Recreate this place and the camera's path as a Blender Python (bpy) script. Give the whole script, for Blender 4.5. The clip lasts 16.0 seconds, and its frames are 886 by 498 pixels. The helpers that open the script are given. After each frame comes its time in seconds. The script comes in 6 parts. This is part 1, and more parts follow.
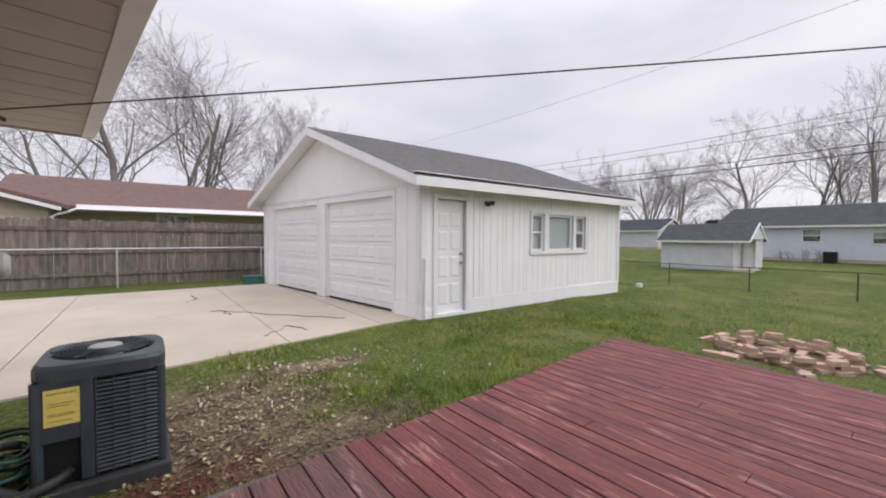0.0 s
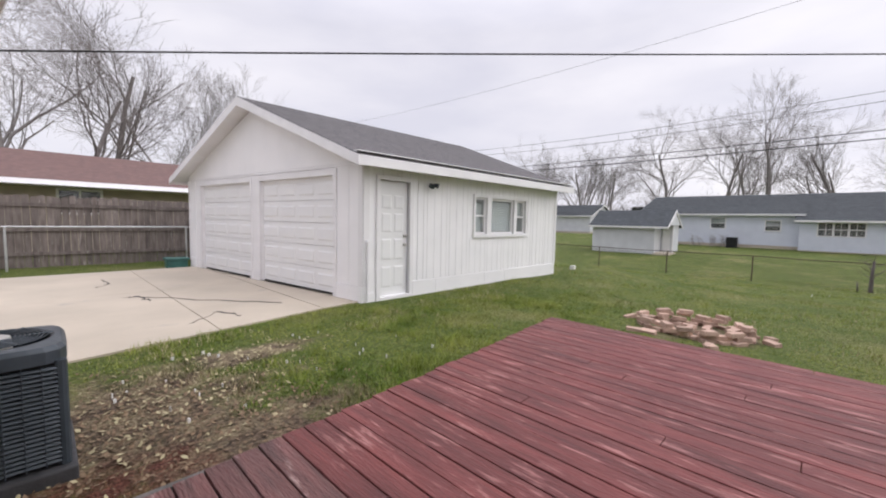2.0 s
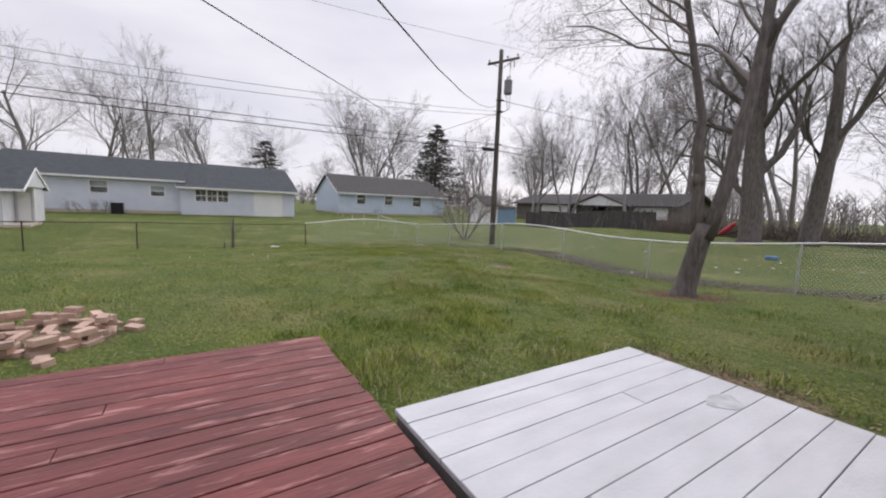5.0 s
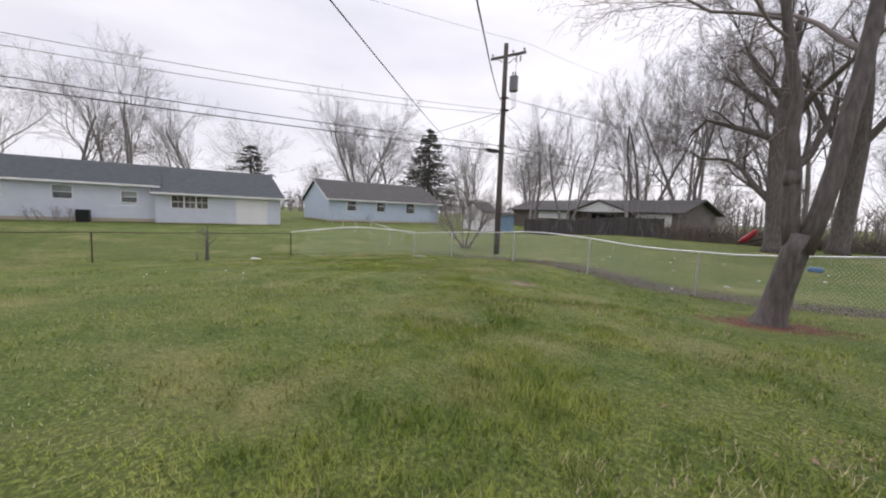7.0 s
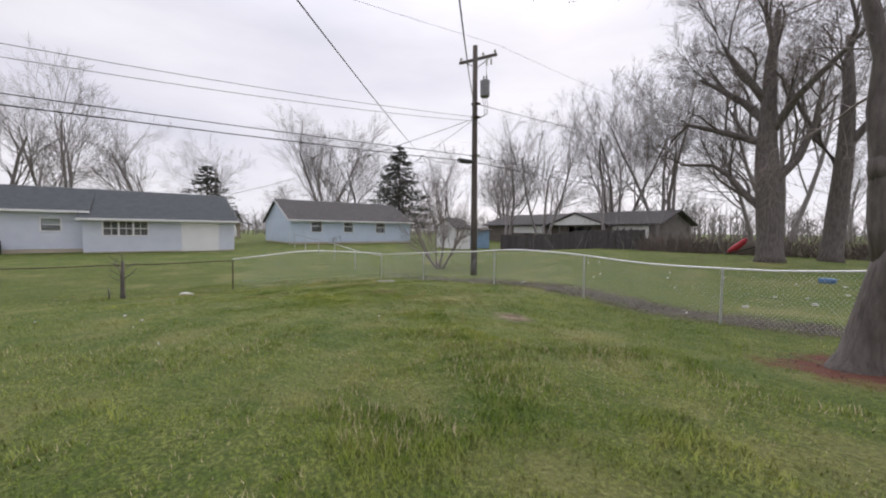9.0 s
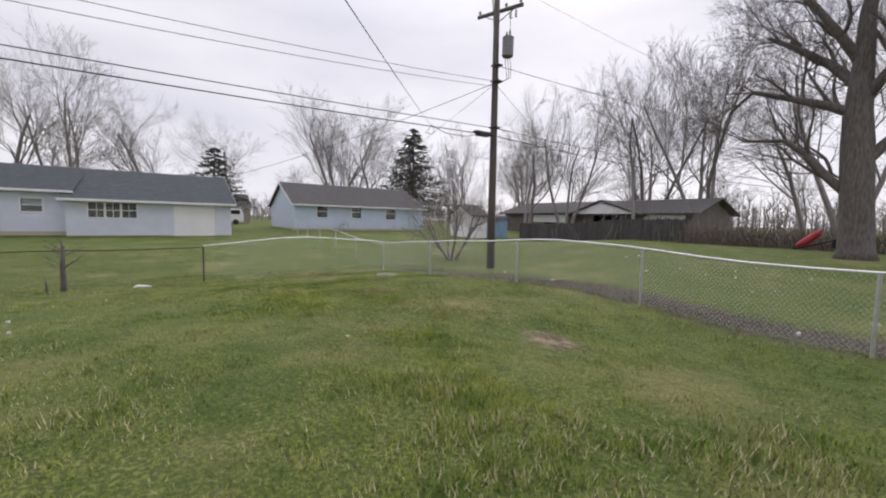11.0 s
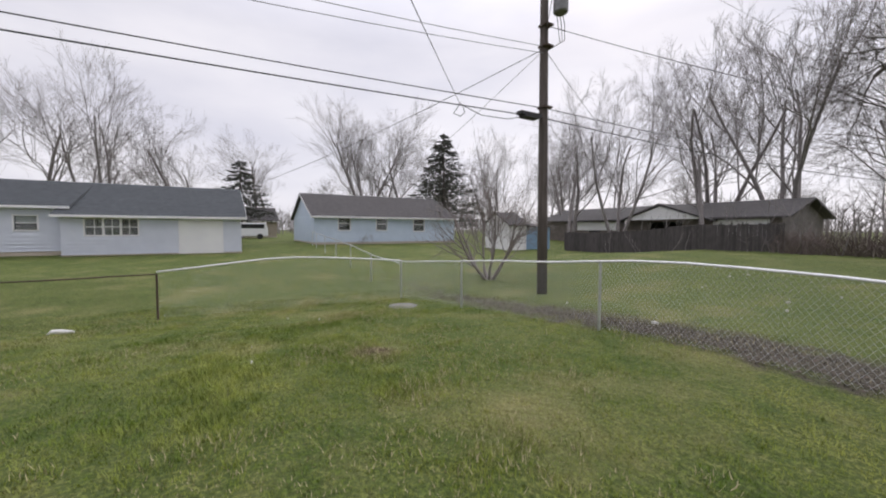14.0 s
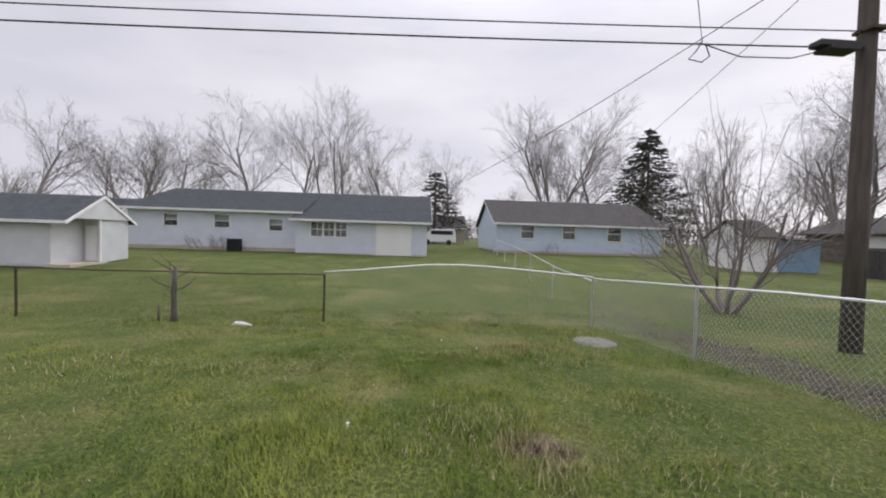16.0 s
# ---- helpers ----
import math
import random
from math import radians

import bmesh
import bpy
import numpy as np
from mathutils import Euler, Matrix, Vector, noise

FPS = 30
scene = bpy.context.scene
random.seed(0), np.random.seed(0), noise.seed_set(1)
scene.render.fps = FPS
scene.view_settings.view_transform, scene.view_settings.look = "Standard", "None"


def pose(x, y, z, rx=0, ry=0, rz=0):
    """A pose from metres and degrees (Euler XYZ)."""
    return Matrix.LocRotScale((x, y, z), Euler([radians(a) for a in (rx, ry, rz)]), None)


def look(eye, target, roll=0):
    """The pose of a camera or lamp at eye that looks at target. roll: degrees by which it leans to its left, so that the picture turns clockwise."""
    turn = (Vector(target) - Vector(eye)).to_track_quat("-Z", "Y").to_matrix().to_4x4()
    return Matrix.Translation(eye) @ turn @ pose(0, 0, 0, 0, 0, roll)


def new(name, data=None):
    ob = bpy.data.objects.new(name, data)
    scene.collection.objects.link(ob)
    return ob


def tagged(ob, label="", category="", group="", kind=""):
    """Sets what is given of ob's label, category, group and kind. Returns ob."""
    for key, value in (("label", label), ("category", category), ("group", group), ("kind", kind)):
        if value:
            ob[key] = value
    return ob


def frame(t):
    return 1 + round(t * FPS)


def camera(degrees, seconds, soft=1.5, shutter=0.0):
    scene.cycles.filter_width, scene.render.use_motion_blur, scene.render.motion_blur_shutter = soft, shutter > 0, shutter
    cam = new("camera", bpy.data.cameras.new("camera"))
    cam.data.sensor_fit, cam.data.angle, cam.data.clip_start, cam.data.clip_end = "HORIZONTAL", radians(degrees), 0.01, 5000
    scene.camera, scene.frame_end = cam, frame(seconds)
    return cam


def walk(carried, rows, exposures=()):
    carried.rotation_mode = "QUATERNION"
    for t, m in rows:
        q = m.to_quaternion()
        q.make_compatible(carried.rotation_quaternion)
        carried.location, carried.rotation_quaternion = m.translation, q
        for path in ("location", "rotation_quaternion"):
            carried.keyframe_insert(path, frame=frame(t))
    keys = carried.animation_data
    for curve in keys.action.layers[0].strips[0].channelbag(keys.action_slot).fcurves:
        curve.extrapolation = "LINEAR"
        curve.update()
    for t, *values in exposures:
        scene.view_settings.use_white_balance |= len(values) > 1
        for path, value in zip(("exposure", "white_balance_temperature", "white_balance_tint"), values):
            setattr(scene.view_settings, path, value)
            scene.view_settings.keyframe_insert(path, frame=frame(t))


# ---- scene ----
cam = camera(97.8, 16.0, soft=2.0)
METRES, EYE, TILT, LEAN, TURN = 15.5, 1.5, 0.0, 0.0, -37.8
ROWS = [
    (0.0, 0.0, 0.0, 0.0, 0.01, -1.72, -0.33),
    (0.5, 0.0027, -0.0017, -0.0005, 9.17, -1.75, -0.11),
    (1.0, 0.0025, -0.0014, -0.0012, 13.09, -2.68, -0.66),
    (1.5, 0.0008, -0.0008, -0.001, 8.33, -3.83, -1.38),
    (2.0, 0.0002, 0.0025, 0.0002, -8.28, -4.23, -1.21),
    (2.5, 0.0022, 0.0044, 0.0001, -29.13, -4.55, -1.05),
    (3.0, 0.0056, 0.0045, 0.0002, -51.45, -4.96, -1.27),
    (3.5, 0.0145, 0.0058, -0.0003, -71.62, -5.34, -2.18),
    (4.0, 0.0306, 0.0118, -0.0, -81.38, -5.98, -3.14),
    (6.5, 0.1699, 0.075, -0.0011, -85.31, -6.38, -2.32),
    (7.0, 0.2061, 0.0855, -0.0033, -85.83, -5.38, -2.4),
    (7.5, 0.2443, 0.091, -0.0012, -87.35, -3.53, -1.45),
    (8.0, 0.2794, 0.0904, -0.0006, -89.31, -2.21, -0.32),
    (10.5, 0.4908, 0.0729, -0.0115, -89.38, -3.55, -1.4),
    (11.0, 0.5375, 0.0726, -0.0132, -87.3, -4.32, -1.3),
    (11.5, 0.579, 0.0724, -0.0146, -82.28, -3.82, -0.5),
    (12.0, 0.6242, 0.0753, -0.0129, -72.05, -3.08, -0.25),
    (12.5, 0.6698, 0.0762, -0.0114, -79.36, -3.72, -0.39),
    (13.0, 0.7103, 0.0748, -0.0087, -93.77, -2.8, 0.06),
    (13.5, 0.7509, 0.0807, -0.0106, -94.37, -2.49, -0.46),
    (14.0, 0.7937, 0.089, -0.0113, -82.46, -2.86, -0.18),
    (14.5, 0.8307, 0.1014, -0.0104, -71.51, -4.41, -0.11),
    (15.0, 0.871, 0.1116, -0.009, -66.48, -5.22, 0.22),
    (15.5, 0.9164, 0.1214, -0.0115, -61.96, -3.82, -0.23),
    (16.0, 0.9583, 0.1352, -0.0196, -55.35, -1.87, -1.75),
]
walk(cam, [(t, pose(0, 0, EYE, TILT, LEAN, TURN) @ pose(METRES * x, METRES * y, METRES * z, 90 + pitch, roll, yaw)) for t, x, y, z, yaw, pitch, roll in ROWS],
     exposures=((0, 0.05), (1, 0.17), (1.6, 0.2), (2.3, 0.05), (3.5, -0.1), (5, 0.0), (7, 0.12), (8, 0.06), (10.5, 0.0), (16, -0.03)))

# ---- world and sun: an overcast day ----
world = bpy.data.worlds.new("overcast")
scene.world = world
world.use_nodes = True
wn, wl = world.node_tree.nodes, world.node_tree.links
wn.clear()
w_out = wn.new("ShaderNodeOutputWorld")
w_bg = wn.new("ShaderNodeBackground")
w_sky = wn.new("ShaderNodeTexSky")
w_sky.sky_type = "NISHITA"
w_sky.sun_disc = False
w_sky.sun_elevation, w_sky.sun_rotation = radians(32), radians(144)
w_coord = wn.new("ShaderNodeTexCoord")
w_map = wn.new("ShaderNodeMapping")
w_map.inputs["Scale"].default_value = (1.0, 1.0, 3.2)
w_noise = wn.new("ShaderNodeTexNoise")
w_noise.inputs["Scale"].default_value, w_noise.inputs["Detail"].default_value = 2.2, 5
w_ramp = wn.new("ShaderNodeValToRGB")
w_ramp.color_ramp.elements[0].position, w_ramp.color_ramp.elements[0].color = 0.3, (7.3, 7.2, 8.2, 1)
w_ramp.color_ramp.elements[1].position, w_ramp.color_ramp.elements[1].color = 0.72, (9.5, 9.2, 9.8, 1)
w_mix = wn.new("ShaderNodeMixRGB")
w_mix.inputs["Fac"].default_value = 0.94
wl.new(w_coord.outputs["Generated"], w_map.inputs["Vector"])
wl.new(w_map.outputs["Vector"], w_noise.inputs["Vector"])
wl.new(w_noise.outputs["Fac"], w_ramp.inputs["Fac"])
wl.new(w_sky.outputs["Color"], w_mix.inputs[1])
wl.new(w_ramp.outputs["Color"], w_mix.inputs[2])
# an overcast sky is brighter overhead than low down
w_sep = wn.new("ShaderNodeSeparateXYZ")
w_rise = wn.new("ShaderNodeMapRange")
w_rise.inputs["From Min"].default_value, w_rise.inputs["From Max"].default_value = 0.42, 1.0
w_rise.inputs["To Min"].default_value, w_rise.inputs["To Max"].default_value = 1.0, 2.3
w_mul = wn.new("ShaderNodeVectorMath")
w_mul.operation = "SCALE"
wl.new(w_coord.outputs["Generated"], w_sep.inputs["Vector"])
wl.new(w_sep.outputs["Z"], w_rise.inputs["Value"])
wl.new(w_mix.outputs["Color"], w_mul.inputs[0])
wl.new(w_rise.outputs["Result"], w_mul.inputs["Scale"])
# and brighter towards the hidden sun in the south than away from it
w_dot = wn.new("ShaderNodeVectorMath")
w_dot.operation = "DOT_PRODUCT"
w_dot.inputs[1].default_value = (0.45, -0.89, 0.0)
w_glow = wn.new("ShaderNodeMapRange")
w_glow.inputs["From Min"].default_value, w_glow.inputs["From Max"].default_value = 0.0, 1.0
w_glow.inputs["To Min"].default_value, w_glow.inputs["To Max"].default_value = 0.97, 1.06
w_mul2 = wn.new("ShaderNodeVectorMath")
w_mul2.operation = "SCALE"
wl.new(w_coord.outputs["Generated"], w_dot.inputs[0])
wl.new(w_dot.outputs["Value"], w_glow.inputs["Value"])
wl.new(w_mul.outputs["Vector"], w_mul2.inputs[0])
wl.new(w_glow.outputs["Result"], w_mul2.inputs["Scale"])
wl.new(w_mul2.outputs["Vector"], w_bg.inputs["Color"])
w_bg.inputs["Strength"].default_value = 0.1
wl.new(w_bg.outputs["Background"], w_out.inputs["Surface"])
sun_lamp = bpy.data.lights.new("sun", "SUN")
sun_lamp.energy, sun_lamp.angle, sun_lamp.color = 1.5, radians(70), (1.0, 0.97, 0.94)
new("sun", sun_lamp).matrix_world = look((11, -15, 11.5), (0, 0, 0))

# ---- materials ----
def mat(name, base, base2=None, rough=0.7, metal=0.0, scale=4.0, stretch=(1, 1, 1), bump=0.0, bump_scale=40.0, spots=None, spot_scale=2.0,
        spot_at=0.6, per_object=0.0, transmission=0.0, detail=6.0, grain=None):
    """A surface that varies at two scales: a broad mottle between two colours, spots of a third, and fine relief."""
    m = bpy.data.materials.new(name)
    m.use_nodes = True
    n, l = m.node_tree.nodes, m.node_tree.links
    p = n["Principled BSDF"]
    p.inputs["Roughness"].default_value, p.inputs["Metallic"].default_value = rough, metal
    p.inputs["Transmission Weight"].default_value = transmission
    geo = n.new("ShaderNodeNewGeometry")
    mp = n.new("ShaderNodeMapping")
    mp.inputs["Scale"].default_value = stretch
    l.new(geo.outputs["Position"], mp.inputs["Vector"])
    no = n.new("ShaderNodeTexNoise")
    no.inputs["Scale"].default_value, no.inputs["Detail"].default_value = scale, detail
    l.new(mp.outputs["Vector"], no.inputs["Vector"])
    ra = n.new("ShaderNodeValToRGB")
    b2 = base2 or tuple(c * 0.82 for c in base)
    ra.color_ramp.elements[0].position, ra.color_ramp.elements[0].color = 0.32, (*b2, 1)
    ra.color_ramp.elements[1].position, ra.color_ramp.elements[1].color = 0.68, (*base, 1)
    l.new(no.outputs["Fac"], ra.inputs["Fac"])
    col = ra.outputs["Color"]
    if spots:
        ns = n.new("ShaderNodeTexNoise")
        ns.inputs["Scale"].default_value, ns.inputs["Detail"].default_value = spot_scale, 8
        ns.inputs["Roughness"].default_value = 0.65
        l.new(mp.outputs["Vector"], ns.inputs["Vector"])
        rs = n.new("ShaderNodeValToRGB")
        rs.color_ramp.elements[0].position, rs.color_ramp.elements[1].position = spot_at, spot_at + 0.08
        l.new(ns.outputs["Fac"], rs.inputs["Fac"])
        mx = n.new("ShaderNodeMixRGB")
        l.new(rs.outputs["Color"], mx.inputs["Fac"])
        l.new(col, mx.inputs[1])
        mx.inputs[2].default_value = (*spots, 1)
        col = mx.outputs["Color"]
    if grain:
        # fine dark lines along the boards
        gm = n.new("ShaderNodeMapping")
        gm.inputs["Scale"].default_value = grain
        l.new(geo.outputs["Position"], gm.inputs["Vector"])
        gn = n.new("ShaderNodeTexNoise")
        gn.inputs["Scale"].default_value, gn.inputs["Detail"].default_value = 1.0, 7
        gn.inputs["Roughness"].default_value = 0.7
        l.new(gm.outputs["Vector"], gn.inputs["Vector"])
        gr = n.new("ShaderNodeValToRGB")
        gr.color_ramp.elements[0].position, gr.color_ramp.elements[0].color = 0.34, (0.42, 0.40, 0.40, 1)
        gr.color_ramp.elements[1].position, gr.color_ramp.elements[1].color = 0.56, (1, 1, 1, 1)
        l.new(gn.outputs["Fac"], gr.inputs["Fac"])
        gx = n.new("ShaderNodeMixRGB")
        gx.blend_type = "MULTIPLY"
        gx.inputs["Fac"].default_value = 0.6
        l.new(col, gx.inputs[1])
        l.new(gr.outputs["Color"], gx.inputs[2])
        col = gx.outputs["Color"]
    if per_object:
        oi = n.new("ShaderNodeObjectInfo")
        hs = n.new("ShaderNodeHueSaturation")
        mr = n.new("ShaderNodeMapRange")
        mr.inputs["To Min"].default_value, mr.inputs["To Max"].default_value = 1 - per_object, 1 + per_object
        l.new(oi.outputs["Random"], mr.inputs["Value"])
        l.new(mr.outputs["Result"], hs.inputs["Value"])
        l.new(col, hs.inputs["Color"])
        col = hs.outputs["Color"]
    l.new(col, p.inputs["Base Color"])
    if bump:
        nb = n.new("ShaderNodeTexNoise")
        nb.inputs["Scale"].default_value, nb.inputs["Detail"].default_value = bump_scale, 5
        l.new(mp.outputs["Vector"], nb.inputs["Vector"])
        bm_ = n.new("ShaderNodeBump")
        bm_.inputs["Strength"].default_value, bm_.inputs["Distance"].default_value = bump, 0.02
        l.new(nb.outputs["Fac"], bm_.inputs["Height"])
        l.new(bm_.outputs["Normal"], p.inputs["Normal"])
    return m


WHITE = mat("white_paint", (0.86, 0.85, 0.86), (0.81, 0.805, 0.815), 0.55, scale=1.6, bump=0.15, bump_scale=60, spots=(0.68, 0.68, 0.66), spot_scale=3, spot_at=0.68)
WHITE_DOOR = mat("white_door_paint", (0.80, 0.80, 0.80), (0.76, 0.76, 0.77), 0.4, scale=1.2, bump=0.05)
TRIM = mat("white_trim", (0.82, 0.81, 0.82), (0.75, 0.74, 0.75), 0.45, scale=2.0, bump=0.08)
RED = mat("red_deck_stain", (0.215, 0.055, 0.051), (0.115, 0.030, 0.029), 0.6, scale=1.6, stretch=(6, 0.8, 6), bump=0.6, bump_scale=14, spots=(0.38, 0.17, 0.158), spot_scale=2.9, spot_at=0.56, per_object=0.11, grain=(70, 2.2, 70))
RED_OLD = mat("worn_deck_board", (0.20, 0.085, 0.08), (0.095, 0.05, 0.047), 0.65, scale=2, stretch=(6, 1, 6), bump=0.8, bump_scale=14, spots=(0.40, 0.27, 0.25), spot_scale=2.2, spot_at=0.60, per_object=0.28, grain=(60, 2, 60))
GREYWHITE = mat("grey_white_deck_paint", (0.53, 0.53, 0.56), (0.45, 0.45, 0.475), 0.5, scale=2, stretch=(3, 1, 3), bump=0.25, bump_scale=20, spots=(0.5, 0.5, 0.5), spot_scale=2, spot_at=0.66, per_object=0.04)
SKIRT = mat("weathered_skirt_board", (0.20, 0.18, 0.165), (0.10, 0.09, 0.085), 0.8, scale=5, bump=0.4, spots=(0.45, 0.45, 0.45), spot_scale=4, spot_at=0.64)
CONCRETE = mat("concrete", (0.53, 0.46, 0.375), (0.43, 0.375, 0.305), 0.85, scale=0.7, bump=0.25, bump_scale=70, spots=(0.36, 0.33, 0.30), spot_scale=0.9, spot_at=0.62)
CRACK = mat("concrete_crack", (0.07, 0.065, 0.06), (0.03, 0.03, 0.03), 0.95)
SHINGLE = mat("grey_shingle", (0.17, 0.16, 0.165), (0.10, 0.095, 0.10), 0.9, scale=6, stretch=(1, 3, 3), bump=0.5, bump_scale=50, spots=(0.24, 0.23, 0.23), spot_scale=9, spot_at=0.6)
SLATE = mat("dark_grey_shingle", (0.062, 0.071, 0.08), (0.045, 0.051, 0.057), 0.9, scale=3, bump=0.3, spots=(0.095, 0.105, 0.115), spot_scale=5, spot_at=0.6)
BROWNROOF = mat("brown_shingle", (0.18, 0.105, 0.095), (0.13, 0.08, 0.075), 0.9, scale=4, bump=0.3, spots=(0.2, 0.13, 0.12), spot_scale=8, spot_at=0.6)
GREYBROWN = mat("grey_brown_shingle", (0.088, 0.081, 0.082), (0.06, 0.056, 0.057), 0.9, scale=4, bump=0.3)
BEIGE = mat("beige_vinyl_siding", (0.74, 0.665, 0.59), (0.69, 0.62, 0.55), 0.5, scale=2.5, bump=0.12, bump_scale=30, per_object=0.02)
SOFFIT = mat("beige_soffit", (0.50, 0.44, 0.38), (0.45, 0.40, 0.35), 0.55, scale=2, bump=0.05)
TAN = mat("tan_siding", (0.42, 0.36, 0.28), (0.36, 0.31, 0.245), 0.6, scale=2)
BLUEWHITE = mat("pale_blue_grey_siding", (0.62, 0.65, 0.72), (0.56, 0.59, 0.66), 0.6, scale=1.5)
BLUE = mat("light_blue_siding", (0.52, 0.60, 0.70), (0.47, 0.55, 0.65), 0.6, scale=1.5)
BLUEDOOR = mat("blue_door_paint", (0.24, 0.36, 0.50), (0.20, 0.31, 0.44), 0.6, scale=2)
GREYSIDE = mat("pale_grey_siding", (0.62, 0.63, 0.66), (0.54, 0.55, 0.58), 0.6, scale=1.5)
FENCEWOOD = mat("weathered_fence_wood", (0.225, 0.19, 0.175), (0.12, 0.098, 0.09), 0.9, scale=3, stretch=(4, 4, 0.7), bump=0.5, bump_scale=18, spots=(0.30, 0.27, 0.25), spot_scale=2.5, spot_at=0.6, per_object=0.22)
DARKWOOD = mat("dark_fence_wood", (0.085, 0.075, 0.075), (0.05, 0.045, 0.045), 0.9, scale=3, stretch=(4, 4, 0.7), bump=0.3, per_object=0.2)
GALV = mat("galvanised_steel", (0.62, 0.63, 0.64), (0.50, 0.51, 0.52), 0.42, 0.7, scale=12)
GALVWHITE = mat("bright_galvanised_rail", (0.80, 0.80, 0.82), (0.70, 0.70, 0.72), 0.4, 0.35, scale=8)
RUST = mat("rusty_brown_steel", (0.11, 0.075, 0.055), (0.055, 0.04, 0.033), 0.8, 0.2, scale=14, bump=0.3)
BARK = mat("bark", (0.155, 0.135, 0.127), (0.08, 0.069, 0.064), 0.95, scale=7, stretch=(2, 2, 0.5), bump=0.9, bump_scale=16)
# grey bark for far trees, lightened: distance haze is put into the colour
BARKFAR = mat("hazed_grey_bark", (0.26, 0.237, 0.232), (0.185, 0.167, 0.163), 0.95, scale=3, bump=0.3)
TWIG = mat("twig_bark", (0.25, 0.215, 0.205), (0.18, 0.155, 0.15), 0.95, scale=6)
BUD = mat("spring_buds", (0.20, 0.13, 0.10), (0.14, 0.09, 0.07), 0.8, scale=9)
NEEDLE = mat("evergreen_needles", (0.12, 0.12, 0.11), (0.08, 0.085, 0.078), 0.9, scale=5)
POLEWOOD = mat("utility_pole_wood", (0.115, 0.095, 0.085), (0.07, 0.058, 0.052), 0.9, scale=4, stretch=(4, 4, 0.4), bump=0.5)
CABLE = mat("black_cable", (0.035, 0.035, 0.038), (0.02, 0.02, 0.02), 0.6, scale=10)
CABLEGREY = mat("grey_cable", (0.22, 0.22, 0.23), (0.15, 0.15, 0.16), 0.6, scale=10)
ACPAINT = mat("dark_slate_metal_paint", (0.055, 0.07, 0.086), (0.04, 0.052, 0.064), 0.36, 0.1, scale=5, bump=0.05)
ACDARK = mat("black_grille", (0.012, 0.013, 0.015), (0.006, 0.006, 0.007), 0.6, 0.2)
PADMAT = mat("dark_plastic_pad", (0.055, 0.055, 0.06), (0.035, 0.035, 0.038), 0.7, scale=8, bump=0.2)
YELLOW = mat("yellow_paper_label", (0.75, 0.62, 0.16), (0.68, 0.55, 0.14), 0.6, scale=12)
INK = mat("black_ink", (0.02, 0.02, 0.02), (0.03, 0.03, 0.03), 0.6)
HOSE = mat("green_hose_rubber", (0.022, 0.085, 0.065), (0.012, 0.05, 0.04), 0.45, scale=6)
METER = mat("grey_meter_paint", (0.50, 0.49, 0.46), (0.42, 0.41, 0.39), 0.5, 0.1, scale=8)
CONDUIT = mat("grey_conduit", (0.40, 0.39, 0.38), (0.30, 0.30, 0.29), 0.5, scale=8)
BRICK = mat("tan_pink_brick", (0.54, 0.38, 0.30), (0.42, 0.285, 0.225), 0.9, scale=9, bump=0.5, bump_scale=60, spots=(0.55, 0.46, 0.40), spot_scale=12, spot_at=0.63, per_object=0.22)
LITTER = mat("dead_leaves", (0.30, 0.21, 0.13), (0.12, 0.075, 0.048), 0.9, scale=30, per_object=0.1)
STRAW = mat("dry_straw", (0.50, 0.44, 0.27), (0.34, 0.29, 0.17), 0.9, scale=20)
WETLEAF = mat("damp_leaf_mould", (0.15, 0.12, 0.095), (0.055, 0.045, 0.036), 0.95, scale=25)
HEDGE = mat("brown_hedge_stems", (0.21, 0.17, 0.15), (0.13, 0.105, 0.095), 0.95, scale=2)
PAPER = mat("white_litter", (0.75, 0.74, 0.72), (0.65, 0.64, 0.62), 0.8, scale=10)
REDPLASTIC = mat("red_plastic", (0.42, 0.03, 0.05), (0.33, 0.02, 0.035), 0.45, scale=6)
TARPBLUE = mat("blue_plastic", (0.10, 0.20, 0.36), (0.07, 0.15, 0.28), 0.5, scale=6)
TEAL = mat("green_plastic", (0.05, 0.17, 0.15), (0.035, 0.12, 0.105), 0.5, scale=6)
# near-black colour that stands in for the shade of unlit rooms
DARKIN = mat("painted_room_shade", (0.05, 0.05, 0.055), (0.035, 0.035, 0.04), 0.9)
BLIND = mat("white_blind", (0.70, 0.72, 0.72), (0.62, 0.64, 0.64), 0.6, scale=5)
CARWHITE = mat("white_car_paint", (0.72, 0.72, 0.73), (0.68, 0.68, 0.69), 0.3, scale=2)
TYRE = mat("tyre_rubber", (0.025, 0.025, 0.025), (0.018, 0.018, 0.018), 0.8)
STONE = mat("grey_stone_disc", (0.22, 0.215, 0.195), (0.14, 0.14, 0.12), 0.9, scale=6, bump=0.4)
BRASS = mat("satin_nickel", (0.55, 0.53, 0.50), (0.48, 0.46, 0.44), 0.3, 0.9)
GLASS = mat("window_glass", (0.80, 0.84, 0.84), (0.78, 0.82, 0.82), 0.03, scale=1, transmission=0.9)


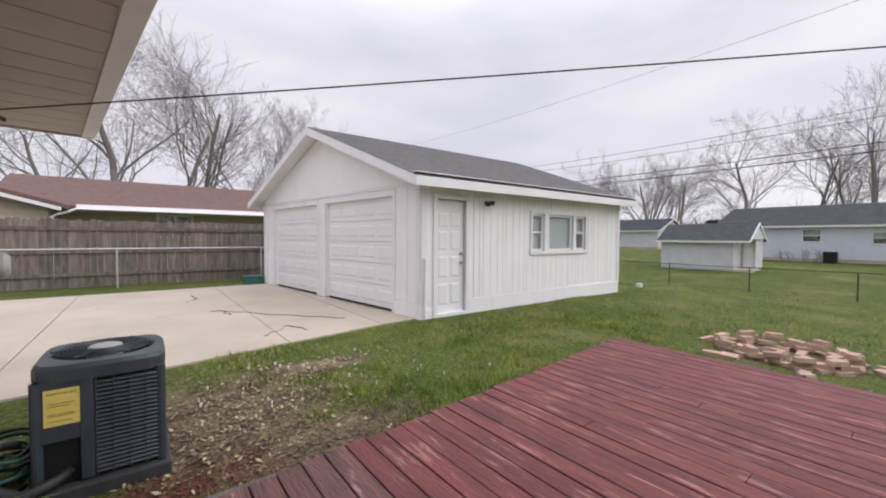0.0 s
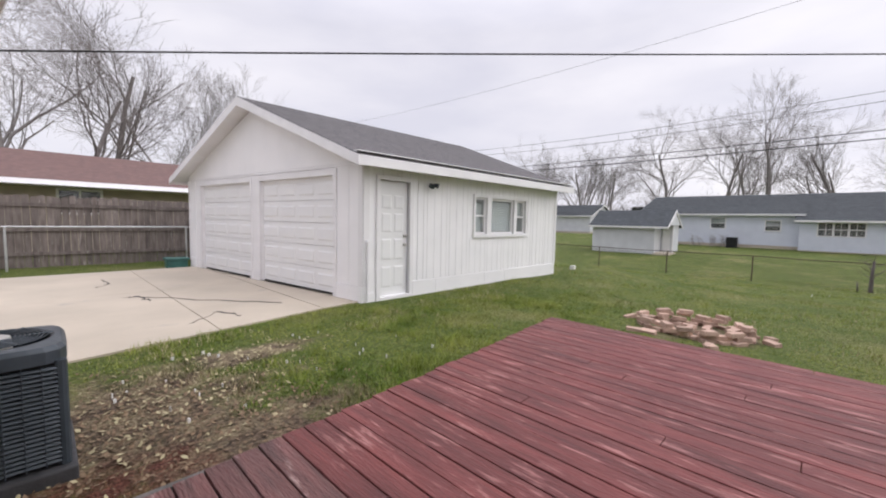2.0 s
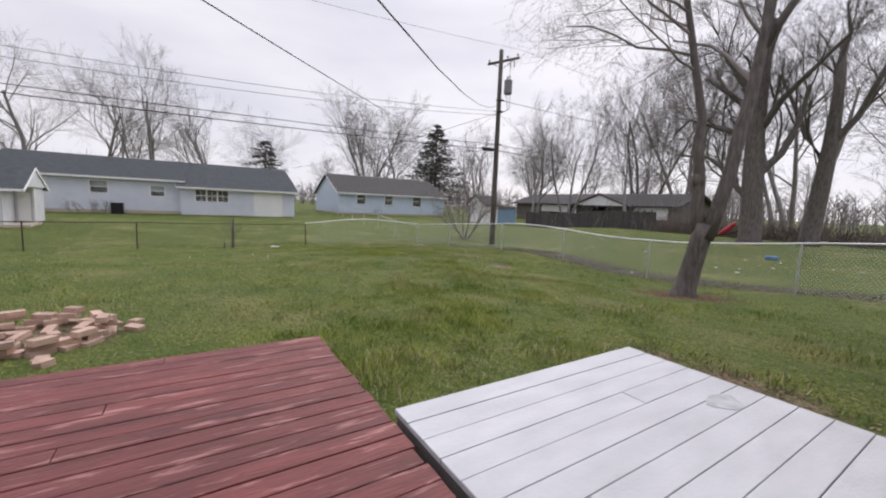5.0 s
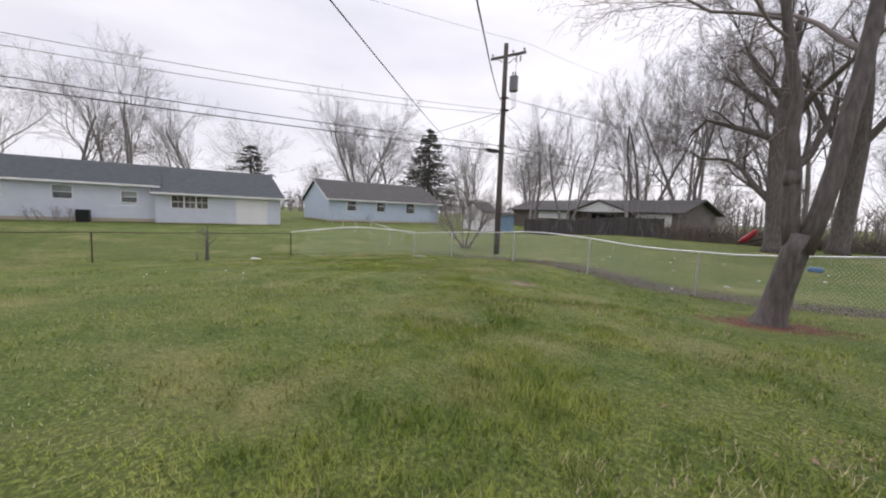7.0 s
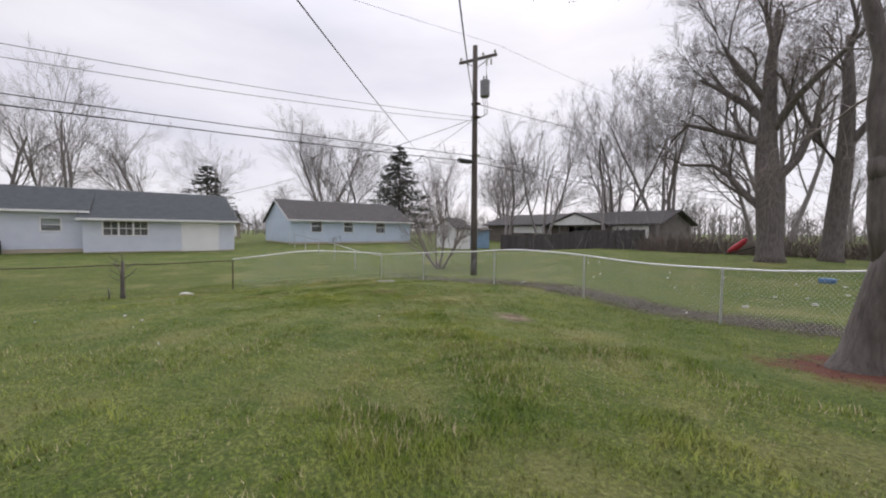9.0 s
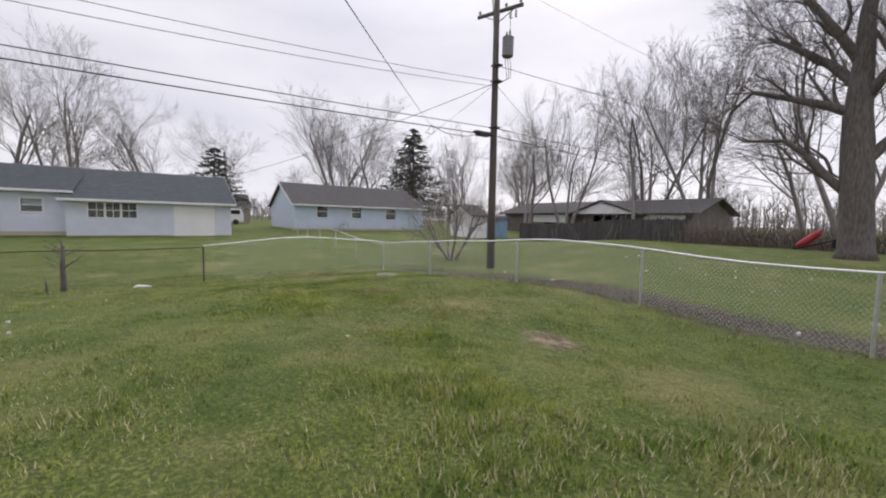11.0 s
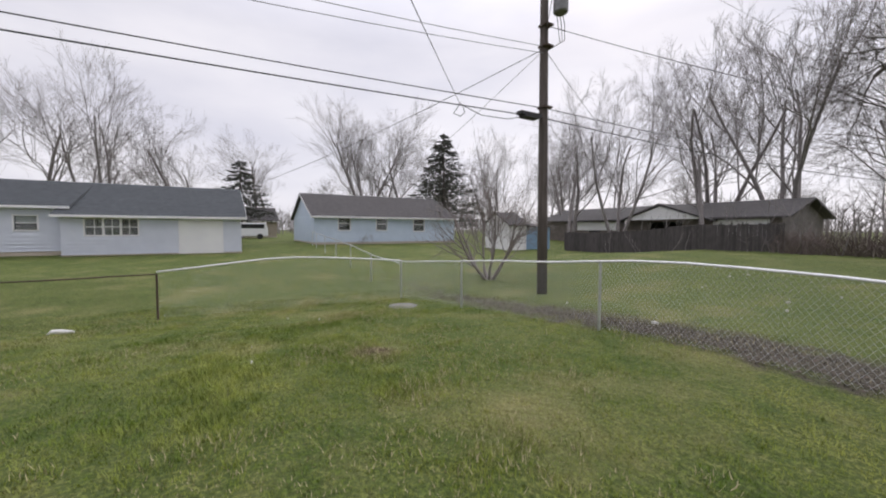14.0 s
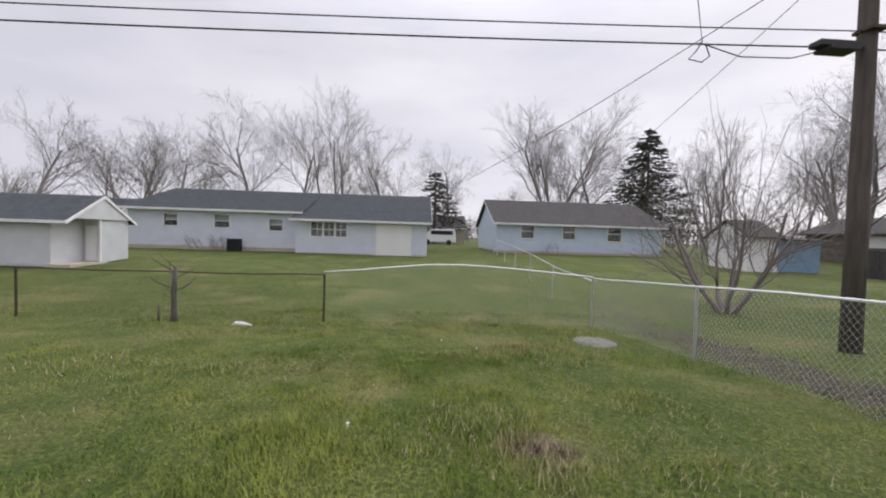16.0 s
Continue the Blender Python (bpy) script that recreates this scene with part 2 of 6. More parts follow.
def ground_material(name, blade):
    """Lawn: green with yellow-brown dead patches, bare litter by the house, red mulch at the wall, brown leaf strip behind the wire fence."""
    m = bpy.data.materials.new(name)
    m.use_nodes = True
    n, l = m.node_tree.nodes, m.node_tree.links
    p = n["Principled BSDF"]
    p.inputs["Roughness"].default_value = 0.85 if not blade else 0.6
    p.inputs["Specular IOR Level"].default_value = 0.2
    geo = n.new("ShaderNodeNewGeometry")
    flat = n.new("ShaderNodeMapping")
    flat.inputs["Scale"].default_value = (1, 1, 0)
    l.new(geo.outputs["Position"], flat.inputs["Vector"])

    def noise_tex(scale, detail=5):
        t = n.new("ShaderNodeTexNoise")
        t.inputs["Scale"].default_value, t.inputs["Detail"].default_value = scale, detail
        t.inputs["Roughness"].default_value = 0.6
        l.new(flat.outputs["Vector"], t.inputs["Vector"])
        return t.outputs["Fac"]

    def ramp(value, a, ca, b, cb):
        r = n.new("ShaderNodeValToRGB")
        r.color_ramp.elements[0].position, r.color_ramp.elements[0].color = a, (*ca, 1)
        r.color_ramp.elements[1].position, r.color_ramp.elements[1].color = b, (*cb, 1)
        l.new(value, r.inputs["Fac"])
        return r.outputs["Color"]

    def mix(fac, a, b):
        x = n.new("ShaderNodeMixRGB")
        l.new(fac, x.inputs["Fac"])
        l.new(a, x.inputs[1])
        if isinstance(b, tuple):
            x.inputs[2].default_value = (*b, 1)
        else:
            l.new(b, x.inputs[2])
        return x.outputs["Color"]

    def calc(op, a, b):
        x = n.new("ShaderNodeMath")
        x.operation = op
        for i, v in enumerate((a, b)):
            if isinstance(v, (int, float)):
                x.inputs[i].default_value = v
            else:
                l.new(v, x.inputs[i])
        return x.outputs["Value"]

    def ellipse(cx, cy, rx, ry, wobble=1.3):
        """1 in the middle of an uneven patch, 0 outside it."""
        mp = n.new("ShaderNodeMapping")
        mp.vector_type = "POINT"
        mp.inputs["Location"].default_value = (-cx / rx, -cy / ry, 0)
        mp.inputs["Scale"].default_value = (1 / rx, 1 / ry, 0)
        l.new(geo.outputs["Position"], mp.inputs["Vector"])
        ln = n.new("ShaderNodeVectorMath")
        ln.operation = "LENGTH"
        l.new(mp.outputs["Vector"], ln.inputs[0])
        d = calc("ADD", ln.outputs["Value"], calc("MULTIPLY", calc("SUBTRACT", wob, 0.5), wobble * 2))
        r = n.new("ShaderNodeMapRange")
        r.inputs["From Min"].default_value, r.inputs["From Max"].default_value = 1.2, 0.55
        l.new(d, r.inputs["Value"])
        return r.outputs["Result"]

    wob = noise_tex(2.3, 6)
    if blade:
        green = ramp(noise_tex(0.55), 0.36, (0.115, 0.185, 0.014), 0.66, (0.33, 0.365, 0.07))
    else:
        # ground sheet darker than the blades: shade at their feet put into the colour
        green = ramp(noise_tex(0.55), 0.36, (0.082, 0.135, 0.014), 0.66, (0.205, 0.23, 0.05))
    green = mix(ramp(noise_tex(9, 8), 0.40, (0, 0, 0), 0.75, (1, 1, 1)), green, (0.25, 0.26, 0.09))
    green = mix(ramp(noise_tex(2.1, 6), 0.36, (0.6, 0.6, 0.6), 0.54, (0, 0, 0)), green, (0.072, 0.125, 0.016))
    # dark flecks on the ground sheet paint in the shaded gaps between blades
    green = mix(ramp(noise_tex(26, 8), 0.47, (0.75, 0.75, 0.75), 0.60, (0, 0, 0)), green, (0.042, 0.062, 0.016)) if not blade else green
    dead = ramp(noise_tex(30, 8), 0.35, (0.18, 0.15, 0.06), 0.65, (0.38, 0.34, 0.16))
    patch = ramp(noise_tex(0.42, 7), 0.52, (0, 0, 0), 0.70, (0.5, 0.5, 0.5))
    col = mix(patch, green, dead)
    litter = mix(ramp(noise_tex(3.2, 6), 0.42, (0, 0, 0), 0.60, (1, 1, 1)), ramp(noise_tex(21, 10), 0.36, (0.045, 0.032, 0.024), 0.66, (0.20, 0.145, 0.10)), ramp(noise_tex(33, 9), 0.34, (0.12, 0.09, 0.055), 0.66, (0.40, 0.33, 0.21)))
    for e in ((0.35, 3.55, 1.05, 1.0), (0.95, 2.75, 0.85, 0.42), (1.55, 4.42, 0.75, 0.3), (2.4, -4.15, 1.1, 0.5), (10.9, -8.7, 0.5, 0.4), (16.1, -8.5, 0.35, 0.3), (6.85, 1.25, 0.75, 0.75)):
        col = mix(ellipse(*e), col, litter)
    col = mix(ellipse(11.5, -13.3, 13.0, 0.85, 1.3), col, ramp(noise_tex(14, 10), 0.38, (0.036, 0.031, 0.024), 0.68, (0.155, 0.135, 0.10)))
    mulch = ramp(noise_tex(42, 8), 0.38, (0.06, 0.022, 0.016), 0.66, (0.22, 0.085, 0.06))
    for e in ((-0.15, 2.55, 0.75, 0.55), (5.8, -9.9, 1.0, 0.9)):
        col = mix(ellipse(*e), col, mulch)
    l.new(col, p.inputs["Base Color"])
    if not blade:
        bp = n.new("ShaderNodeBump")
        bp.inputs["Strength"].default_value, bp.inputs["Distance"].default_value = 0.9, 0.16
        l.new(noise_tex(7, 10), bp.inputs["Height"])
        l.new(bp.outputs["Normal"], p.inputs["Normal"])
    return m


LAWN = ground_material("lawn", False)
BLADES = ground_material("grass_blades", True)


# ---- mesh tools ----
class Shape:
    """Collects corners and faces for one mesh."""

    def __init__(self):
        self.v, self.f = [], []

    def hexa(self, c):
        b = len(self.v)
        self.v += [tuple(p) for p in c]
        self.f += [tuple(b + i for i in q) for q in ((0, 3, 2, 1), (4, 5, 6, 7), (0, 1, 5, 4), (1, 2, 6, 5), (2, 3, 7, 6), (3, 0, 4, 7))]
        return self

    def box(self, x0, x1, y0, y1, z0, z1):
        return self.hexa(((x0, y0, z0), (x1, y0, z0), (x1, y1, z0), (x0, y1, z0), (x0, y0, z1), (x1, y0, z1), (x1, y1, z1), (x0, y1, z1)))

    def tube(self, pts, radii, sides=6, cap=True):
        pts = [Vector(p) for p in pts]
        if isinstance(radii, (int, float)):
            radii = [radii] * len(pts)
        b = len(self.v)
        for i, p in enumerate(pts):
            d = (pts[min(i + 1, len(pts) - 1)] - pts[max(i - 1, 0)]).normalized()
            a = d.cross(Vector((0.13, 0.31, 0.94)) if abs(d.z) < 0.9 else Vector((1, 0.1, 0))).normalized()
            c = d.cross(a)
            for k in range(sides):
                w = 2 * math.pi * k / sides
                self.v.append(tuple(p + radii[i] * (math.cos(w) * a + math.sin(w) * c)))
        for i in range(len(pts) - 1):
            for k in range(sides):
                k2 = (k + 1) % sides
                o = b + i * sides
                self.f.append((o + k, o + k2, o + sides + k2, o + sides + k))
        if cap:
            self.f.append(tuple(b + k for k in range(sides))[::-1])
            self.f.append(tuple(b + (len(pts) - 1) * sides + k for k in range(sides)))
        return self

    def prism(self, poly, fn, a, b):
        """A polygon swept from depth a to b; fn(s, t, depth) gives the place."""
        o, k = len(self.v), len(poly)
        self.v += [tuple(fn(s, t, a)) for s, t in poly] + [tuple(fn(s, t, b)) for s, t in poly]
        self.f.append(tuple(o + i for i in range(k)))
        self.f.append(tuple(o + k + i for i in range(k))[::-1])
        for i in range(k):
            j = (i + 1) % k
            self.f.append((o + i, o + k + i, o + k + j, o + j))
        return self

    def mesh(self, name, material, smooth=False):
        me = bpy.data.meshes.new(name)
        me.from_pydata(self.v, [], self.f)
        bm = bmesh.new()
        bm.from_mesh(me)
        bmesh.ops.recalc_face_normals(bm, faces=bm.faces)
        bm.to_mesh(me)
        bm.free()
        if smooth:
            me.polygons.foreach_set("use_smooth", [True] * len(me.polygons))
        me.materials.append(material)
        return me

    def put(self, name, material, parent=None, smooth=False, bevel=0.0):
        ob = new(name, self.mesh(name, material, smooth))
        if parent is not None:
            ob.parent = parent
            ob.matrix_parent_inverse = Matrix.Translation(parent.matrix_world.translation).inverted() if parent.type == "EMPTY" else Matrix()
        if bevel:
            mod = ob.modifiers.new("worn_edge", "BEVEL")
            mod.width, mod.segments, mod.limit_method = bevel, 2, "ANGLE"
        return ob


def base(name, x, y, z):
    """An Empty at the base of a thing."""
    ob = new(name)
    ob.location = (x, y, z)
    ob.empty_display_size = 0.2
    ob.matrix_world = Matrix.Translation((x, y, z))
    return ob


def slab_with_holes(sh, fn, s0, s1, z0, z1, holes, d0, d1):
    """A wall s0..s1 by z0..z1 and from depth d0 to d1, with openings (s0, s1, z0, z1) through it."""
    cs = sorted({s0, s1, *[h[0] for h in holes], *[h[1] for h in holes]})
    cz = sorted({z0, z1, *[h[2] for h in holes], *[h[3] for h in holes]})
    for a, b in zip(cs, cs[1:]):
        for c, d in zip(cz, cz[1:]):
            ms, mz = (a + b) / 2, (c + d) / 2
            if a < s0 or b > s1 or c < z0 or d > z1 or any(h[0] < ms < h[1] and h[2] < mz < h[3] for h in holes):
                continue
            block(sh, fn, a, b, c, d, d0, d1)


def block(sh, fn, a, b, c, d, d0, d1):
    return sh.hexa([fn(s, z, k) for z in (c, d) for s, k in ((a, d0), (b, d0), (b, d1), (a, d1))])


def rise(a, b, x):
    t = np.clip((np.asarray(x, float) - a) / (b - a), 0, 1)
    return t * t * (3 - 2 * t)


def land(x, y):
    """Height of the ground."""
    x, y = np.asarray(x, float), np.asarray(y, float)
    h = np.interp(x, (-500, 4, 7.4, 12.4, 16.6, 22.5, 26, 31, 39, 45, 500), (0, 0, -0.12, -0.33, -0.58, -1.0, -0.9, -0.55, -0.22, 0.12, 0.3))
    h = h * (1 - rise(1, 6, y) * (1 - rise(11, 20, x)))
    h = h - 0.42 * rise(-5.5, -11, y) * rise(0, 7.5, x) * (1 - rise(8.5, 14, x))
    far = rise(15, 27, -y) * (1 - rise(22, 34, x))
    h = h * (1 - far) + 0.12 * far
    return h + 0.02 * np.sin(1.7 * x + 0.6 * y) * np.cos(1.3 * y - 0.4 * x) * rise(5, 8, x)


def at(x, y):
    return float(land(x, y))


# ---- ground ----
def graded(lo, hi, fine_lo, fine_hi, step):
    inner = list(np.arange(fine_lo, fine_hi + step / 2, step))
    out_lo = [fine_lo - step * 1.35 ** k for k in range(1, 26)]
    out_hi = [fine_hi + step * 1.35 ** k for k in range(1, 26)]
    return sorted([v for v in out_lo if v > lo] + [lo]) + inner + [v for v in out_hi if v < hi] + [hi]


def build_ground():
    xs, ys = graded(-900, 900, -4, 48, 0.5), graded(-900, 900, -36, 16, 0.5)
    gx, gy = np.meshgrid(xs, ys)
    gz = land(gx, gy)
    sh = Shape()
    sh.v = list(zip(gx.ravel().tolist(), gy.ravel().tolist(), gz.ravel().tolist()))
    w = len(xs)
    sh.f = [(j * w + i, j * w + i + 1, (j + 1) * w + i + 1, (j + 1) * w + i) for j in range(len(ys) - 1) for i in range(w - 1)]
    ob = sh.put("ground", LAWN, smooth=True)
    tagged(ob, "uneven spring lawn with dead patches and mulch", "ground", kind="structure")


build_ground()


def build_driveway():
    near = lambda x: 5.3 + 0.16 * (x - 0.2)
    cuts = (-12, -5.2, -1.25, 1.6, 3.2)
    ob = base("driveway", -3, 9, 0)
    tagged(ob, "pale cracked concrete driveway in front of the garage", "driveway", kind="structure")
    for a, b in zip(cuts, cuts[1:]):
        for c, d in ((0, 0.5), (0.5, 1)):
            s = Shape()
            g = 0.006
            pts = [(x, near(x) + t * (12.9 - near(x))) for x, t in ((a + g, c), (b - g, c), (b - g, d), (a + g, d))]
            pts = [(x, y + (g if i < 2 else -g)) for i, (x, y) in enumerate(pts)]
            s.hexa([(x, y, -0.12) for x, y in pts] + [(x, y, 0.025) for x, y in pts])
            s.put("concrete_slab", CONCRETE, ob, bevel=0.006)
    s = Shape()
    s.hexa([(x, y, z) for z in (-0.12, 0.024) for x, y in ((3.21, 5.79), (3.94, 5.84), (3.05, 13.1), (3.21, 12.9))])
    s.put("concrete_apron", CONCRETE, ob)
    rng = random.Random(4)
    s = Shape()
    for pts in (((1.2, 8.7), (2.0, 7.6), (3.0, 6.4)), ((1.4, 6.1), (1.9, 6.6), (2.1, 6.0)), ((0.9, 11.4), (1.0, 10.7), (0.7, 10.2)), ((1.0, 8.72), (1.2, 8.7), (1.25, 8.1))):
        way = []
        for (x0, y0), (x1, y1) in zip(pts, pts[1:]):
            for k in range(7):
                way.append((x0 + (x1 - x0) * k / 7 + rng.uniform(-.05, .05), y0 + (y1 - y0) * k / 7 + rng.uniform(-.05, .05)))
        for (x0, y0), (x1, y1) in zip(way, way[1:]):
            w = rng.uniform(0.006, 0.016)
            s.hexa([(x, y, z) for z in (0.0, 0.0295) for x, y in ((x0 - w, y0 - w), (x1 - w, y1 - w), (x1 + w, y1 + w), (x0 + w, y0 + w))])
    tagged(s.put("cracks", CRACK, ob), kind="stuff")


build_driveway()


# ---- red deck and white platform ----
DECK_Z, BOARD, GAP = 0.17, 0.1435, 0.009


def deck_left(x):
    return 2.2 + 0.088 * x


def build_deck():
    ob = base("red_deck", 2.2, 0.6, 0)
    tagged(ob, "low red-stained timber deck with worn boards", "deck")
    rng = random.Random(7)
    x = -0.72
    while x < 5.0:
        y0, y1 = -1.285 + rng.uniform(-.012, .012), deck_left(x + BOARD / 2) + rng.uniform(-.015, .015)
        joint = rng.choice((None, None, rng.uniform(-0.2, 1.6)))
        for a, b in ([(y0, y1)] if joint is None else [(y0, joint - .002), (joint + .002, y1)]):
            s = Shape()
            dz = rng.uniform(-.003, .003)
            s.hexa([(X, Y, z) for z in (DECK_Z - 0.034 + dz, DECK_Z + dz) for X, Y in ((x, a), (x + BOARD - GAP, a), (x + BOARD - GAP, b), (x, b))])
            s.put("deck_board", RED if x > 0.9 else RED_OLD, ob, bevel=0.005)
        x += BOARD
    end = x - GAP
    s = Shape()
    s.box(end - 0.045, end - 0.008, -1.27, deck_left(end) - .02, -0.25, DECK_Z - 0.036)
    s.put("rim_joist", RED_OLD, ob)
    s = Shape()
    s.hexa([(X, Y, z) for z in (-0.15, DECK_Z - 0.036) for X, Y in ((-0.7, deck_left(-.7) - .06), (end - .046, deck_left(end) - .06), (end - .046, deck_left(end) - .025), (-0.7, deck_left(-.7) - .025))])
    s.put("rim_joist", RED_OLD, ob)
    s = Shape()
    s.box(-0.7, end - .046, -1.265, -1.23, -0.2, DECK_Z - 0.036)
    s.put("rim_joist", RED_OLD, ob)
    s = Shape()
    for k in range(14):
        yy = -1.1 + k * 0.26
        s.box(-0.7, end - 0.05, yy, yy + 0.04, -0.05, DECK_Z - 0.036)
    s.put("joists", SKIRT, ob)


build_deck()


def build_platform():
    ob = base("white_platform", 2.5, -2.65, 0)
    tagged(ob, "low platform of grey-white painted boards beside the deck", "platform")
    rng = random.Random(11)
    x, x1, z = 1.53, 3.37, 0.20
    w = (x1 - x) / 10
    for i in range(10):
        a = x + i * w
        joint = {0: -2.2, 1: -2.05, 3: -1.8, 6: -2.9}.get(i)
        y0, y1 = -3.85, -1.335
        for c, d in ([(y0, y1)] if joint is None else [(y0, joint - .002), (joint + .002, y1)]):
            s = Shape()
            s.box(a, a + w - 0.005, c, d, z - 0.036, z + rng.uniform(-.002, .002))
            s.put("platform_board", GREYWHITE, ob, bevel=0.004)
    for a, b, c, d in ((1.54, 1.58, -3.83, -1.35), (3.32, 3.36, -3.83, -1.35), (1.581, 3.319, -3.83, -3.79), (1.581, 3.319, -1.39, -1.35)):
        s = Shape()
        s.box(a, b, c, d, -0.16, z - 0.038)
        s.put("skirt_board", SKIRT, ob, bevel=0.004)
    s = Shape()
    s.box(2.09, 2.15, -1.67, -1.58, z + 0.0025, z + 0.005)
    s.put("knot_hole", CRACK, ob)
    s = Shape()
    s.prism([(0.15 * math.cos(k) * (1 + .2 * math.sin(3 * k)), 0.10 * math.sin(k)) for k in np.linspace(0, 6.0, 14)], lambda s_, t_, d_: (2.37 + t_, -3.43 + s_, z + d_), 0.0025, 0.0045)
    s.put("grey_stain", mat("grey_scuff", (0.36, 0.36, 0.37), (0.5, 0.5, 0.52), 0.7, scale=12), ob)


build_platform()


# ---- garage ----
GU, GV = Vector((0.9994, -0.02, 0)), Vector((-0.122, 0.9925, 0))
GN = Vector((3.94, 5.75, 0))
GL, GW, GH = 6.70, 7.40, 2.62


def g_side(s, z, d):
    """Side wall of the garage: s along it, d out of it."""
    return GN + GU * s - GV * d + Vector((0, 0, z))


def g_front(s, z, d):
    return GN + GV * s - GU * d + Vector((0, 0, z))


def sectional_door(parent, s0, s1, z0, z1):
    s = Shape()
    n = 5
    hh = (z1 - z0) / n
    for i in range(n):
        block(s, g_front, s0, s1, z0 + i * hh + 0.004, z0 + (i + 1) * hh - 0.004, -0.11, -0.075)
        k = 4
        w = (s1 - s0) / k
        for j in range(k):
            a, b, c, d = s0 + j * w + 0.06, s0 + (j + 1) * w - 0.06, z0 + i * hh + 0.10, z0 + (i + 1) * hh - 0.10
            s.hexa([g_front(a, c, -0.075), g_front(b, c, -0.075), g_front(b, d, -0.075), g_front(a, d, -0.075),
                    g_front(a + .03, c + .03, -0.062), g_front(b - .03, c + .03, -0.062), g_front(b - .03, d - .03, -0.062), g_front(a + .03, d - .03, -0.062)])
    ob = s.put("garage_door", WHITE_DOOR, parent)
    s = Shape()
    block(s, g_front, s0, s1, 0.026, z0 - 0.002, -0.10, -0.08)
    s.put("door_seal", CRACK, parent)
    return ob


def build_garage():
    g = base("garage", *g_side(GL / 2, 0, -GW / 2))
    tagged(g, "white two-car garage with vertical wood siding and grey shingle roof", "garage")
    doors = ((0.80, 3.45), (3.90, 6.60))
    dz = (0.06, 2.30)
    holes = [(a, b, -0.2, dz[1]) for a, b in doors]
    s = Shape()
    slab_with_holes(s, g_front, 0.0, GW, -0.2, GH, holes, -0.13, -0.012)
    s.prism([(0, GH), (GW, GH), (GW / 2, GH + 1.36)], g_front, -0.12, -0.012)
    front = s.put("wall_front", WHITE, g)
    win = (3.02, 5.08, 1.20, 2.05)
    pdoor = (0.36, 1.06, 0.06, 2.22)
    s = Shape()
    slab_with_holes(s, g_side, 0.131, GL, -0.2, GH, [win, (pdoor[0], pdoor[1], -0.2, pdoor[3])], -0.13, -0.012)
    side = s.put("wall_side", WHITE, g)
    s = Shape()
    s.hexa([GN + GU * u + GV * v + Vector((0, 0, z)) for z in (-0.2, GH) for u, v in ((0.131, GW - 0.12), (GL, GW - 0.12), (GL, GW), (0.131, GW))])
    s.put("wall_back", WHITE, g)
    s = Shape()
    s.hexa([GN + GU * u + GV * v + Vector((0, 0, z)) for z in (-0.2, GH) for u, v in ((GL - 0.12, 0.131), (GL, 0.131), (GL, GW - 0.121), (GL - 0.12, GW - 0.121))])
    s.prism([(0.01, GH), (GW - .01, GH), (GW / 2, GH + 1.36)], lambda a, z, d: GN + GU * (GL + d) + GV * a + Vector((0, 0, z)), -0.12, 0)
    s.put("wall_far", WHITE, g)
    s = Shape()
    s.hexa([GN + GU * u + GV * v + Vector((0, 0, z)) for z in (-0.1, 0.01) for u, v in ((0.01, 0.01), (GL - .01, 0.01), (GL - .01, GW - .01), (0.01, GW - .01))])
    s.put("floor_slab", CONCRETE, g)
    # vertical boards of the side wall
    rng = random.Random(3)
    u = 0.135
    i = 0
    while u < GL - 0.02:
        w = min((0.10, 0.20, 0.20, 0.15)[i % 4] + rng.uniform(-.01, .01), GL - u)
        i += 1
        a, b = u, u + w - 0.009
        u += w
        zs = [(0.30, GH - .02)]
        if b > win[0] - .06 and a < win[1] + .06:
            zs = [(0.30, win[2] - 0.07), (win[3] + 0.07, GH - .02)]
        if b > pdoor[0] - .075 and a < pdoor[1] + .075:
            zs = [(pdoor[3] + 0.085, GH - .02)]
        for c, d in zs:
            s = Shape()
            block(s, g_side, a, b, c, d, -0.0115, 0.004 + rng.uniform(0, .002))
            s.put("siding_board", WHITE, side)
    # sheet siding of the front
    for a, b, c, d in ((0.005, 0.36, 0.3, 2.44), (0.37, 0.70, 0.3, 2.44), (7.00, GW - .005, 0.3, 2.44)):
        s = Shape()
        block(s, g_front, a, b, c, d, -0.0115, 0.004)
        s.put("siding_sheet", WHITE, front)
    s = Shape()
    s.prism([(0.0, 2.50), (GW, 2.50), (GW, GH + .02), (GW / 2, GH + 1.345), (0, GH + .02)], g_front, -0.0115, 0.004)
    s.put("gable_sheet", WHITE, front)
    s = Shape()
    block(s, g_front, -0.02, GW + .02, 2.445, 2.495, -0.0115, 0.012)
    s.put("band_trim", TRIM, g)
    # base boards
    for fn, runs in ((g_side, ((1.15, 1.78), (1.785, 3.4), (3.405, 4.2), (4.205, GL - .005))), (g_front, ((0.0, 0.34), (0.345, 0.7), (7.0, GW)))):
        for a, b in runs:
            s = Shape()
            block(s, fn, a, b, -0.12, 0.29 + (0.012 if a > 4 else 0), -0.0115, 0.022)
            s.put("base_board", WHITE, g, bevel=0.004)
    s = Shape()
    block(s, g_side, 0.02, 0.26, -0.1, 0.16, -0.0115, 0.016)
    s.put("base_board", WHITE, g)
    # corner boards
    for fn, a, b in ((g_side, 0.0, 0.12), (g_side, GL - 0.09, GL + .02), (g_front, -0.012, 0.09), (g_front, GW - 0.09, GW + .01)):
        s = Shape()
        block(s, fn, a, b, 0.3, 2.44, 0.0065, 0.024)
        s.put("corner_board", TRIM, g)
